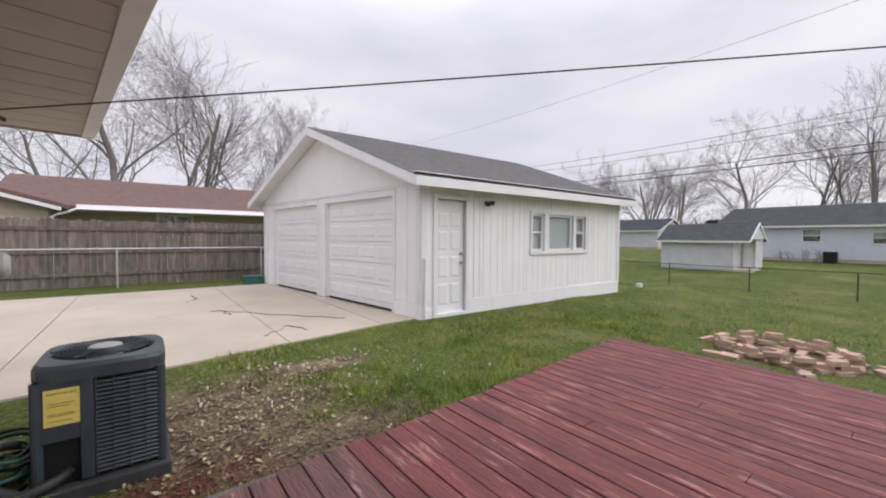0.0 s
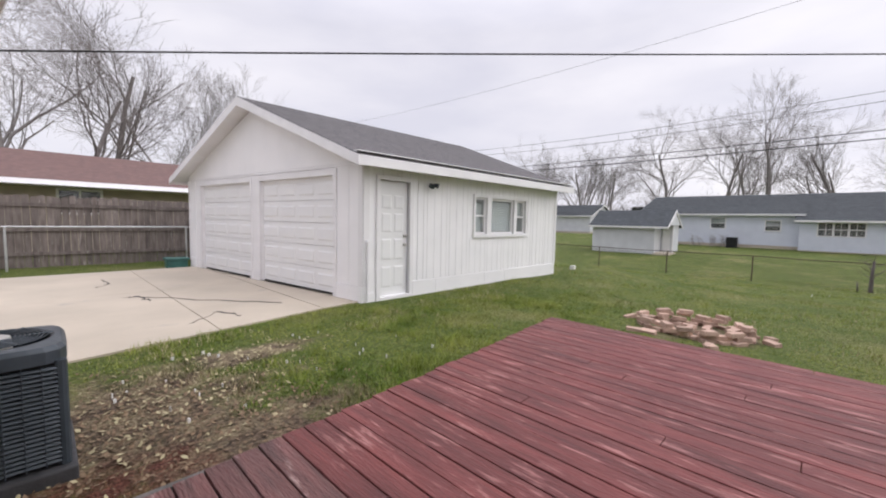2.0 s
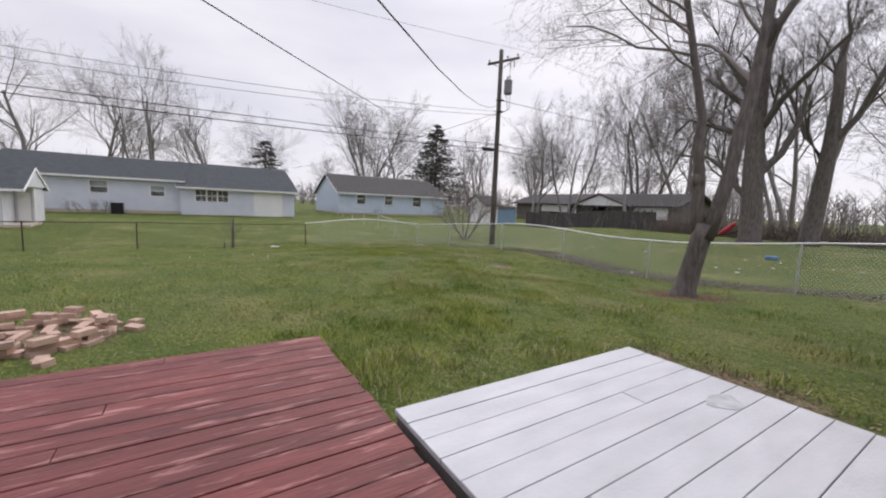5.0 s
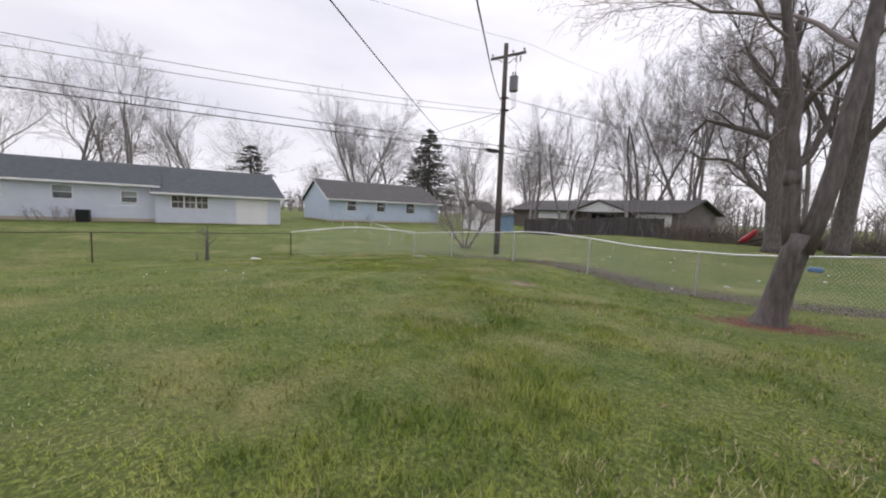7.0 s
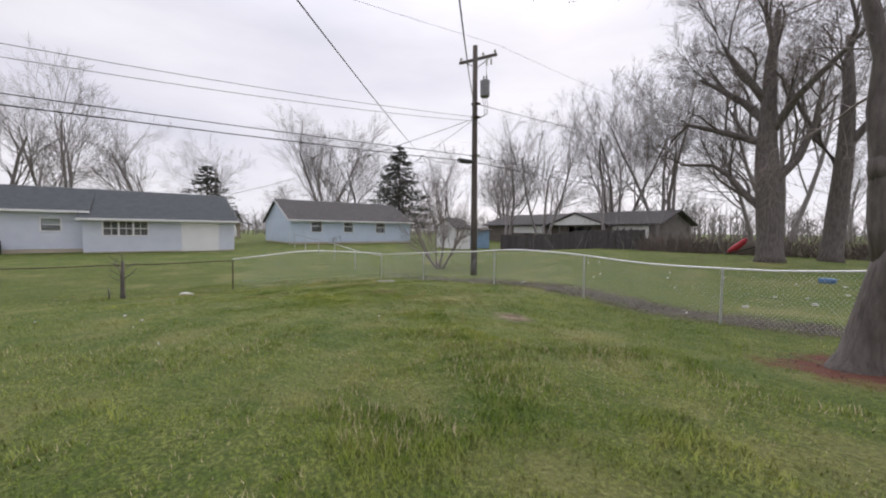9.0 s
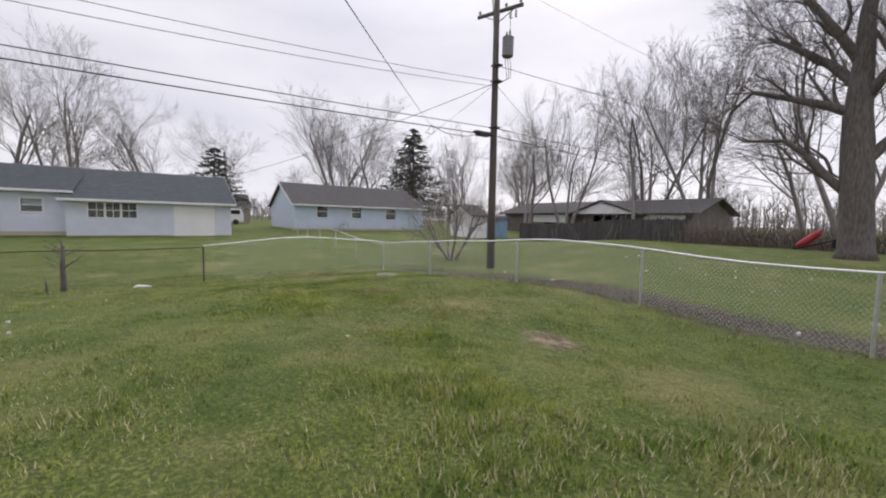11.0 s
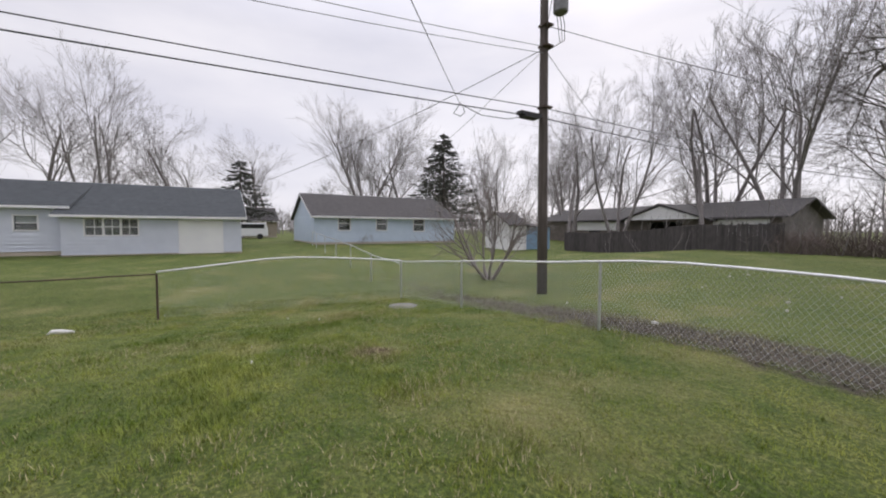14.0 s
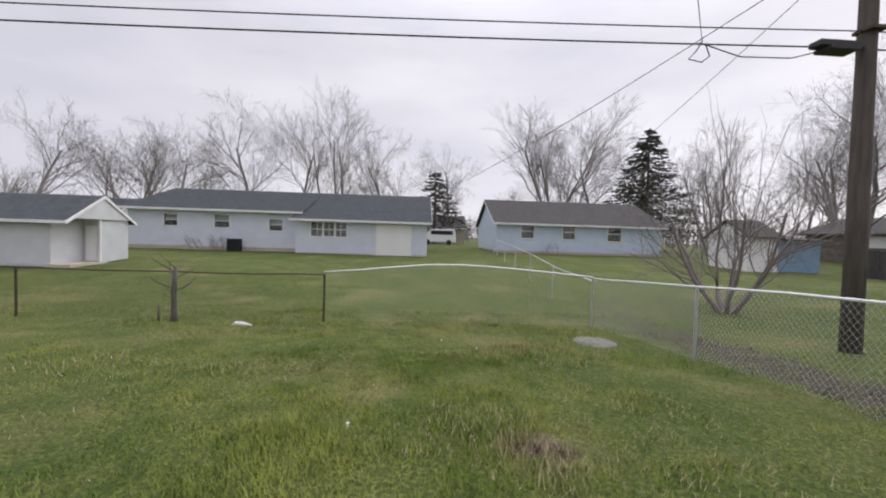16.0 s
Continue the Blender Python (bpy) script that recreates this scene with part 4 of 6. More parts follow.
far_house("blue_house", "light blue ranch house with grey-brown shingle roof", 43.6, 9.8, -27.0, -13.4, 0.12, 2.5, 4.7, BLUE, GREYBROWN,
          [(-16.4, -15.4, 1.27, 2.4, 1), (-19.78, -18.8, 1.27, 2.4, 1), (-23.6, -22.5, 1.2, 2.4, 1)], blinds=False)
far_house("white_garage", "white outbuilding with dark roof behind the shed", 52, 8, 22.2, 30.0, 0.25, 2.6, 4.2, GREYSIDE, SLATE, [])
far_house("back_house", "low distant house with a pale wall and brown roof", 72, 8, -14.0, -3.0, 0.3, 2.6, 4.6, TAN, GREYBROWN, [(-7.0, -6.0, 1.2, 2.2, 1)])


def build_shed():
    h = base("garden_shed", 31.5, 10, -0.55)
    tagged(h, "small pale grey lap-sided shed with dark roof and open porch end", "shed")
    x0, x1, y0, y1, z, e, r = 30.3, 33.6, 8.25, 12.7, -0.55, 1.5, 2.6
    s = Shape()
    s.box(x0, x1, y0, y1, z - .2, e)
    s.box(x0 + 1.6, x1, 7.5, y0 - .001, z - .2, e)
    s.prism([(x0, e), (x1, e), ((x0 + x1) / 2, r - .1)], lambda p, q, k: Vector((p, k, q)), 7.37, y1)
    s.put("wall", GREYSIDE, h)
    s = Shape()
    zz = z + .05
    while zz < e - .05:
        t = min(zz + .17, e)
        s.hexa([(x0 - d, p, q) for p, q, d in ((y0, zz, .002), (y1, zz, .002), (y1, zz, .022), (y0, zz, .022), (y0, t, .002), (y1, t, .002), (y1, t, .005), (y0, t, .005))])
        s.hexa([(x0 + 1.6 - d, p, q) for p, q, d in ((7.5, zz, .002), (y0 - .03, zz, .002), (y0 - .03, zz, .022), (7.5, zz, .022), (7.5, t, .002), (y0 - .03, t, .002), (y0 - .03, t, .005), (7.5, t, .005))])
        zz += .17
    tagged(s.put("lap_siding", GREYSIDE, h), kind="stuff")
    s = Shape()
    lo = e - .12
    xr = (x0 + x1) / 2
    s.prism([(x0 - .35, lo), (xr, r), (x1 + .35, lo), (x1 + .35, lo - .08), (xr, r - .1), (x0 - .35, lo - .08)], lambda p, q, k: Vector((p, k, q)), 7.35, y1 + .2)
    s.put("roof", SLATE, h)
    s = Shape()
    s.box(x0 - .38, x0 - .353, 7.32, y1 + .22, lo - .12, lo + .0)
    s.prism([(x0 - .35, lo), (xr, r), (x1 + .35, lo), (x1 + .35, lo - .14), (xr, r - .14), (x0 - .35, lo - .14)], lambda p, q, k: Vector((p, k, q)), 7.31, 7.345)
    s.put("trim_boards", TRIM, h)
    s = Shape()
    s.box(x0 + 1.48, x0 + 1.57, 7.42, 7.51, z - .1, e)
    s.put("porch_post", TRIM, h)
    s = Shape()
    s.box(x0 - .3, x0 + 1.59, 7.2, y0 - .01, z - .2, z + .08)
    s.put("porch_slab", CONCRETE, h)
    s = Shape()
    s.box(x0 + 1.55, x0 + 1.575, 7.62, 8.12, z + .1, z + 1.75)
    s.put("door", WHITE_DOOR, h)


build_shed()


def build_blue_shed():
    h = base("storage_shed", 36.5, -29.5, -0.2)
    tagged(h, "small shed with white gable end and blue side", "shed")
    s = Shape()
    s.box(35.5, 38.5, -32.0, -29.15, -0.4, 1.55)
    s.put("blue_wall", BLUEDOOR, h)
    s = Shape()
    s.box(35.4, 38.6, -29.149, -27.2, -0.4, 1.9)
    s.prism([(35.4, 1.9), (38.6, 1.9), (37.0, 2.7)], lambda p, q, k: Vector((p, k, q)), -29.149, -27.2)
    s.put("white_wall", TRIM, h)
    s = Shape()
    s.prism([(35.1, 1.75), (37.0, 2.85), (38.9, 1.75), (38.9, 1.66), (37, 2.74), (35.1, 1.66)], lambda p, q, k: Vector((p, k, q)), -29.3, -27.0)
    s.prism([(35.2, 1.56), (38.8, 1.9), (38.8, 1.98), (35.2, 1.66)], lambda p, q, k: Vector((p, k, q)), -32.2, -29.301)
    s.put("roof", GREYBROWN, h)


build_blue_shed()


def build_house_c():
    """Low brown-roofed house behind the dark fence; it looks towards +y."""
    h = base("brown_house", 32, -44, 0)
    tagged(h, "low dark brown house with white gable porch behind a fence", "house")
    holes = [(24.9, 26.4, 1.2, 2.0), (29.5, 32.5, 0.0, 2.1), (38, 39.5, 1.1, 2.1)]
    fr = lambda s_, z_, d_: Vector((s_, -42 + d_, z_))
    s = Shape()
    slab_with_holes(s, fr, 22.5, 46, -0.2, 2.45, holes, -0.2, 0)
    s.put("wall", mat("brown_wall_paint", (0.16, 0.135, 0.12), (0.11, 0.095, 0.085), 0.8, scale=2), h)
    # back and end walls in the painted room shade
    s = Shape()
    s.box(22.5, 46, -49.9, -49.7, -.2, 2.45)
    s.box(22.5, 22.7, -49.69, -42.21, -.2, 2.45)
    s.box(45.8, 46, -49.69, -42.21, -.2, 2.45)
    s.put("room_shade_wall", DARKIN, h)
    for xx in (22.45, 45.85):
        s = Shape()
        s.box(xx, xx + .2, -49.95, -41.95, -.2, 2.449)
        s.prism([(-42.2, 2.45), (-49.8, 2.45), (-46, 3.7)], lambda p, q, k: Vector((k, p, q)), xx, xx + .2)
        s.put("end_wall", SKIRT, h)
    # partition in the same shade colour, so the openings read as unlit
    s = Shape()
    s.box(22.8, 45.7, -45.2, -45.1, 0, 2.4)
    s.put("room_shade_partition", DARKIN, h)
    s = Shape()
    s.prism([(-41.4, 2.4), (-46, 3.9), (-50.6, 2.4), (-50.6, 2.28), (-46, 3.76), (-41.4, 2.28)], lambda p, q, k: Vector((k, p, q)), 21.8, 46.7)
    s.put("roof", GREYBROWN, h)
    s = Shape()
    s.prism([(27.2, 2.3), (34.5, 2.3), (31.0, 3.5)], lambda p, q, k: Vector((p, k, q)), -41.1, -41.0)
    s.box(23.2, 27.0, -41.99, -41.95, 0.9, 2.2)
    s.box(36.0, 41.0, -41.99, -41.95, 1.3, 2.2)
    s.put("white_panels", TRIM, h)
    s = Shape()
    s.prism([(26.7, 2.25), (31.0, 3.75), (35.0, 2.25), (35, 2.1), (31, 3.58), (26.7, 2.1)], lambda p, q, k: Vector((p, k, q)), -46, -40.8)
    s.put("porch_roof", GREYBROWN, h)
    for x in (27.4, 34.3):
        s = Shape()
        s.box(x - .07, x + .07, -41.1, -40.96, -.1, 2.29)
        s.put("porch_post", TRIM, h)
    s = Shape()
    for a, b in ((24.85, 24.95), (26.35, 26.45), (25.6, 25.7)):
        s.box(a, b, -41.94, -41.9, 1.2, 2.0)
    s.box(24.85, 26.45, -41.94, -41.9, 1.56, 1.64)
    s.put("window_frame", DARKWOOD, h)


build_house_c()


def build_left_house():
    h = base("tan_house", 0, 24, 0)
    tagged(h, "tan-sided ranch house with red-brown shingle roof", "house")
    win = (0.55, 1.75, 1.5, 2.35)
    fr = lambda s_, z_, d_: Vector((s_, 21 - d_, z_))
    s = Shape()
    slab_with_holes(s, fr, -2.6, 16, -.1, 2.62, [win], -.15, 0)
    s.box(-12, -2.601, 19.0, 19.15, -.1, 2.62)
    s.box(-2.75, -2.601, 19.151, 28, -.1, 2.62)
    s.box(-12, 16, 28.01, 28.15, -.1, 2.62)
    s.put("wall", TAN, h)
    s = Shape()
    zz = 1.0
    while zz < 2.6:
        s.hexa([(p, 19.0 - d, q) for p, q, d in ((-12, zz, .002), (-2.6, zz, .002), (-2.6, zz, .025), (-12, zz, .025), (-12, zz + .2, .002), (-2.6, zz + .2, .002), (-2.6, zz + .2, .005), (-12, zz + .2, .005))])
        zz += .2
    s.prism([(-12, 2.62), (-2.6, 2.62), (-7.3, 4.0)], lambda p, q, k: Vector((p, k, q)), 18.95, 19.1)
    s.put("gable_siding", mat("tan_gable", (0.48, 0.42, 0.33), (0.43, 0.375, 0.295), 0.6), h)
    s = Shape()
    s.prism([(20.3, 2.66), (24.6, 4.15), (28.9, 2.66), (28.9, 2.54), (24.6, 4.0), (20.3, 2.54)], lambda p, q, k: Vector((k, p, q)), -4.5, 7.6)
    s.prism([(20.3, 2.66), (23.6, 3.55), (28.9, 2.66), (28.9, 2.54), (23.6, 3.42), (20.3, 2.54)], lambda p, q, k: Vector((k, p, q)), 7.61, 18)
    s.prism([(-12.4, 2.55), (-7.3, 4.1), (-2.2, 2.6), (-2.2, 2.47), (-7.3, 3.96), (-12.4, 2.43)], lambda p, q, k: Vector((p, k, q)), 18.5, 27)
    s.put("roof", BROWNROOF, h)
    s = Shape()
    s.prism([(20.18, 2.50), (20.18, 2.68), (20.297, 2.68), (20.297, 2.50)], lambda p, q, k: Vector((k, p, q)), -2.0, 18)
    s.prism([(19.8, 2.47), (20.6, 2.47), (20.99, 2.47), (20.99, 2.5), (20.31, 2.5)], lambda p, q, k: Vector((k, p, q)), -2.0, 17)
    s.prism([(-12.4, 2.42), (-7.3, 3.95), (-2.2, 2.46), (-2.2, 2.34), (-7.3, 3.8), (-12.4, 2.3)], lambda p, q, k: Vector((p, k, q)), 18.46, 18.49)
    s.tube([(-2.0, 20.2, 2.5), (-2.3, 20.1, 2.35), (-2.45, 19.4, 2.25), (-2.5, 18.9, 2.15), (-2.5, 18.9, 0)], 0.05, 8)
    s.put("gutter_and_downspout", TRIM, h)
    s = Shape()
    for a, b, c, d in ((win[0] - .08, win[0], win[2] - .08, win[3] + .08), (win[1], win[1] + .08, win[2] - .08, win[3] + .08), (win[0], win[1], win[3], win[3] + .08), (win[0], win[1], win[2] - .08, win[2]), (1.12, 1.18, win[2], win[3])):
        block(s, fr, a, b, c, d, -.1, .03)
    s.put("window_frame", TRIM, h)
    s = Shape()
    block(s, fr, win[0], win[1], win[2], win[3], -.06, -.05)
    s.put("window_pane", GLASS, h)
    # near-black wall added behind the window as the room's shade
    s = Shape()
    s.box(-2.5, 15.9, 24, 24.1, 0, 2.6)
    s.put("room_shade_wall", DARKIN, h)


build_left_house()


# ---- utility pole and wires ----
PX, PY = 19.95, -15.75


def sag_wire(sh, a, b, sag, r, n=24, sides=4, wave=0.0):
    a, b = Vector(a), Vector(b)
    pts = []
    for i in range(n + 1):
        t = i / n
        p = a.lerp(b, t) - Vector((0, 0, 4 * sag * t * (1 - t)))
        if wave:
            p += Vector((0, 0, wave * math.sin(i * 2.4)))
        pts.append(p)
    sh.tube(pts, r, sides)


def build_pole():
    z0 = at(PX, PY)
    p = base("utility_pole", PX, PY, z0)
    tagged(p, "tall weathered wooden utility pole with crossarm and transformer", "utility pole")
    s = Shape()
    s.tube([(PX + 0.03 * k, PY, z0 - .2 + k * 2.95) for k in range(5)], [0.17, 0.16, 0.145, 0.13, 0.12], 14)
    s.put("shaft", POLEWOOD, p, smooth=True)
    ax = Vector((0.93, 0.36, 0)).normalized()
    c = Vector((PX + .1, PY - .16, 10.2))
    s = Shape()
    s.hexa([c + ax * u + Vector((0.36, -0.93, 0)) * v + Vector((0, 0, w)) for w in (-.06, .06) for u, v in ((-1.05, -.05), (1.05, -.05), (1.05, .05), (-1.05, .05))])
    s.put("crossarm", POLEWOOD, p)
    s = Shape()
    for u in (-.7, .7):
        s.tube([c + ax * u - Vector((0, 0, .05)), Vector((PX + .1, PY - .12, 9.75))], 0.018, 6)
    s.put("arm_brace", RUST, p)
    for u in (-.95, -.3, .95):
        s = Shape()
        q = c + ax * u
        s.tube([q + Vector((0, 0, z)) for z in (.06, .12, .13, .18, .19, .26)], [.02, .02, .06, .05, .07, .03], 10)
        s.put("insulator", METER, p, smooth=True)
    for u in (-.75, -.5):
        s = Shape()
        q = c + ax * u
        s.tube([q + Vector((0, 0, z)) for z in (-.07, -.15, -.16, -.42)], [.02, .02, .05, .045], 8)
        s.put("fuse_cutout", METER, p)
    s = Shape()
    tx, ty = PX - .32, PY - .30
    s.tube([(tx, ty, z) for z in (8.22, 8.26, 8.95, 9.0, 9.04)], [.20, .235, .235, .25, .12], 18)
    for dx in (-.1, .1):
        s.tube([(tx + dx, ty, z) for z in (9.0, 9.06, 9.12, 9.18, 9.3)], [.035, .06, .035, .05, .02], 8)
    s.put("transformer", CABLEGREY, p)
    s = Shape()
    for k in range(3):
        s.tube([(tx + .15, ty - .15 + k * .12, 8.6), (tx + .1, ty - .3 + k * .16, 8.0), (tx - .05 + k * .1, ty - .15, 7.4), (PX, PY - .1, 7.15)], 0.012, 5)
    s.tube([c + ax * -.6 + Vector((0, 0, -.4)), (tx - .2, ty + .1, 9.6), (tx - .1, ty, 9.3)], 0.01, 5)
    s.put("transformer_leads", CABLE, p)
    s = Shape()
    s.box(PX - .12, PX + .12, PY + .25, PY + 1.1, 4.93, 5.03)
    s.box(PX - .16, PX + .16, PY + .35, PY + .95, 4.86, 4.929)
    s.tube([(PX, PY + .12, 4.97), (PX, PY + .25, 4.98)], .02, 6)
    s.put("cable_closure", CABLE, p)
    for z in (5.3, 7.24, 7.9):
        s = Shape()
        s.box(PX - .17, PX + .19, PY - .17, PY + .17, z - .03, z + .03)
        s.put("bracket", RUST, p)


build_pole()


def build_wires():
    group = "overhead wires"

    def wire(name, label, runs, r, m=CABLE, wave=0.0):
        s = Shape()
        for a, b, sag in runs:
            sag_wire(s, a, b, sag, r, wave=wave)
        tagged(s.put(name, m), label, "wire", group)
    wire("telephone_cable", "thick black cable strung along the back of the yards", [((PX, PY + .1, 5.28), (PX + .1, 30, 5.1), 0.40), ((PX, PY - .1, 5.28), (PX - 4, -60, 5.6), .6)], 0.015)
    wire("telephone_cable", "thick black cable strung along the back of the yards", [((PX, PY + .1, 4.97), (PX + .1, 30, 4.8), 0.38), ((PX, PY - .1, 4.95), (PX - 4, -60, 5.2), .7)], 0.018)
    wire("power_line", "thin bare power line running between poles", [((PX, PY, 7.24), (PX + .1, 32, 7.2), 1.25)], 0.011, CABLEGREY)
    wire("power_line", "thin bare power line running between poles", [((PX, PY, 7.03), (PX + .1, 32, 7.0), 1.4)], 0.011, CABLEGREY)
    wire("power_line", "thin bare power line on the crossarm insulator", [((PX - 1.0, PY - .5, 10.6), (PX - 1.0, 40, 10.4), 1.2), ((PX - 1.0, PY - .5, 10.6), (PX - 5, -62, 10.5), 1.0)], 0.008, CABLEGREY)
    wire("service_drop", "twisted service cable from the pole to the house eave", [((PX, PY, 7.76), (-1.0, 3.69, 2.9), 1.10)], 0.010, CABLE, 0.009)
    wire("telephone_drop", "thin black cable sloping down to the house eave", [((PX + .1, -12.55, 4.9), (-0.80, 3.80, 2.30), 0.21)], 0.0065)
    wire("service_drop", "thin service cable from the pole to the far house", [((PX, PY, 7.2), (45, -8.8, 4.7), 0.3)], 0.012)
    wire("service_drop", "thin service cable from the pole to the blue house", [((PX, PY, 7.2), (44, -19, 4.2), 0.3)], 0.01, CABLEGREY)
    wire("service_drop", "dark service cable running across the neighbouring yard", [((PX, PY, 7.9), (12, -52, 7.3), 0.6)], 0.014)
    wire("service_drop", "thin service cable running to the brown house", [((PX, PY, 7.1), (31, -42, 3.6), 0.4)], 0.01, CABLEGREY)
    s = Shape()
    s.tube([(-1.02, 3.69, 2.45), (-1.02, 3.69, 2.98), (-0.98, 3.69, 3.06), (-0.93, 3.69, 3.0)], 0.028, 10)
    tagged(s.put("service_mast", CONDUIT, smooth=True), "grey service mast standing up through the roof edge", "conduit")
    s = Shape()
    s.tube([(PX + .1, -12.55, 4.97), (PX + .05, -12.4, 4.75), (PX + .1, -12.3, 4.62), (PX + .1, -12.55, 4.58), (PX + .1, -12.7, 4.7), (PX + .1, -12.6, 4.93)], 0.012, 5)
    s.tube([(PX + .1, -12.5, 4.93), (PX + .1, -13.3, 4.72), (PX + .1, -14.3, 4.75), (PX + .1, -15.0, 4.95)], 0.012, 5)
    tagged(s.put("cable_loop", CABLE), "slack loop of black cable tied to the line", "wire", group)


build_wires()


# ---- bare trees ----
def grow(sh, p, d, length, r, level, rng, counts, up, spread, ratio=0.62, twig=0.008, tip=None, first=0.3):
    """A limb and all that grows on it."""
    last = level >= len(counts)
    n = 5 if level < 2 else (3 if level == 2 or len(counts) < 4 else (2 if not last else 1))
    pts, rad = [Vector(p)], [r]
    d = Vector(d).normalized()
    for i in range(n):
        j = 0.09 if level == 0 else 0.14
        d = (d + Vector((rng.gauss(0, j), rng.gauss(0, j), rng.gauss(0, j) + up * 0.22))).normalized()
        pts.append(pts[-1] + d * (length / n))
        rad.append(max(twig * 0.55, r * (1 - 0.62 * (i + 1) / n)) if not last else max(twig * 0.35, r * (1 - 0.5 * (i + 1) / n)))
    sh.tube(pts, rad, 9 if level == 0 and r > .12 else (6 if level == 1 and r > .05 else (4 if level <= 2 else 3)), cap=False)
    if last:
        if tip is not None:
            tip += pts[1:]
        return
    for k in range(counts[level]):
        t = first + (1 - first) * (k + rng.random() * 0.9) / counts[level]
        f = min(t * n, n - 0.001)
        i = int(f)
        q = pts[i].lerp(pts[i + 1], f - i)
        rr = rad[i] + (rad[i + 1] - rad[i]) * (f - i)
        way = (pts[i + 1] - pts[i]).normalized()
        az = rng.uniform(0, 2 * math.pi)
        side = way.cross(Vector((math.cos(az), math.sin(az), 0.2))).normalized()
        ang = spread * rng.uniform(0.65, 1.25)
        nd = way * math.cos(ang) + side * math.sin(ang)
        nl = length * ratio * rng.uniform(0.75, 1.15) * (1.12 - 0.42 * t)
        grow(sh, q, nd, nl, max(twig, rr * 0.44), level + 1, rng, counts, up, spread, ratio, twig, tip, 0.18)


def bare_tree(seed, height, r, stems, counts, up=0.5, spread=0.62, twig=0.012, ratio=0.62, lean=0.16, first=0.35):
    rng = random.Random(seed)
    sh = Shape()
    for k in range(stems):
        a = 2 * math.pi * k / stems + rng.uniform(-.4, .4)
        ln = lean if stems > 1 else 0.05
        grow(sh, (0.12 * math.cos(a) * (stems > 1), 0.12 * math.sin(a) * (stems > 1), -0.3), (ln * math.cos(a), ln * math.sin(a), 1), height * 0.66, r, 0, rng, counts, up, spread, ratio, twig, None, first)
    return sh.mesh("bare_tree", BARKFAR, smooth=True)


def plant_trees():
    kinds = [bare_tree(1, 10, .15, 1, (9, 7, 5, 4), up=.14, spread=.62, twig=.005, ratio=.66, first=.28), bare_tree(2, 10, .11, 3, (6, 6, 5, 4), up=.2, spread=.52, twig=.005, lean=.24, ratio=.64),
             bare_tree(3, 10, .16, 1, (10, 7, 5, 4), up=.06, spread=.7, twig=.005, first=.22, ratio=.66), bare_tree(4, 10, .12, 4, (5, 6, 5, 4), up=.3, spread=.5, twig=.005, lean=.3, first=.25, ratio=.64),
             bare_tree(5, 10, .15, 2, (6, 5, 4, 2), up=.15, spread=.55, twig=.012, lean=.2, first=.2, ratio=.68)]
    rng = random.Random(9)
    spots = [(69.8, 17.5, 17, 2), (72.5, 5.8, 19, 1), (74.9, -2.8, 16, 0), (71.7, -27.4, 20, 3), (77, -31, 18, 1), (63, 41, 15, 0), (75, 34, 15, 2), (66, 25, 14, 0), (80, -12, 15, 0),
             (37.5, -36.5, 11, 0), (39.5, -39.5, 13, 2), (33.5, -38.5, 14, 1), (30.5, -49, 18, 3), (24, -47.5, 19, 3), (17.0, -51, 13, 0), (13.0, -42, 16, 1), (26.5, -39.5, 11, 0), (44.5, -44, 13, 0),
             (-1.3, 31.9, 14.5, 2), (3.1, 34.5, 14, 0), (8.9, 39, 13.5, 3), (-5.5, 37.0, 11, 2), (1.2, 30.5, 11, 0), (5.0, -36, 14, 2), (18, 62, 12, 0), (36, 58, 12, 2),
             (71, 11, 16, 0), (66, 30, 13, 3), (74, -34, 17, 2), (60, -44, 14, 1), (70, -40, 15, 0), (52, -52, 14, 2)]
    for k in range(27):
        a = radians(-130 + k * 8.3)
        d = rng.uniform(80, 125)
        spots.append((12 + d * math.cos(a), -6 + d * math.sin(a), rng.uniform(12, 17), 4))
    for x, y, hh, k in spots:
        m = Matrix.Translation((x, y, at(x, y))) @ Matrix.Rotation(rng.uniform(0, 6.28), 4, "Z")
        ob = new("bare_tree", kinds[k])
        ob.matrix_world = m @ Matrix.Scale(hh / 8.3, 4)
        tagged(ob, "leafless grey-brown tree with fine spreading twigs", "tree", "bare trees behind the houses")


plant_trees()


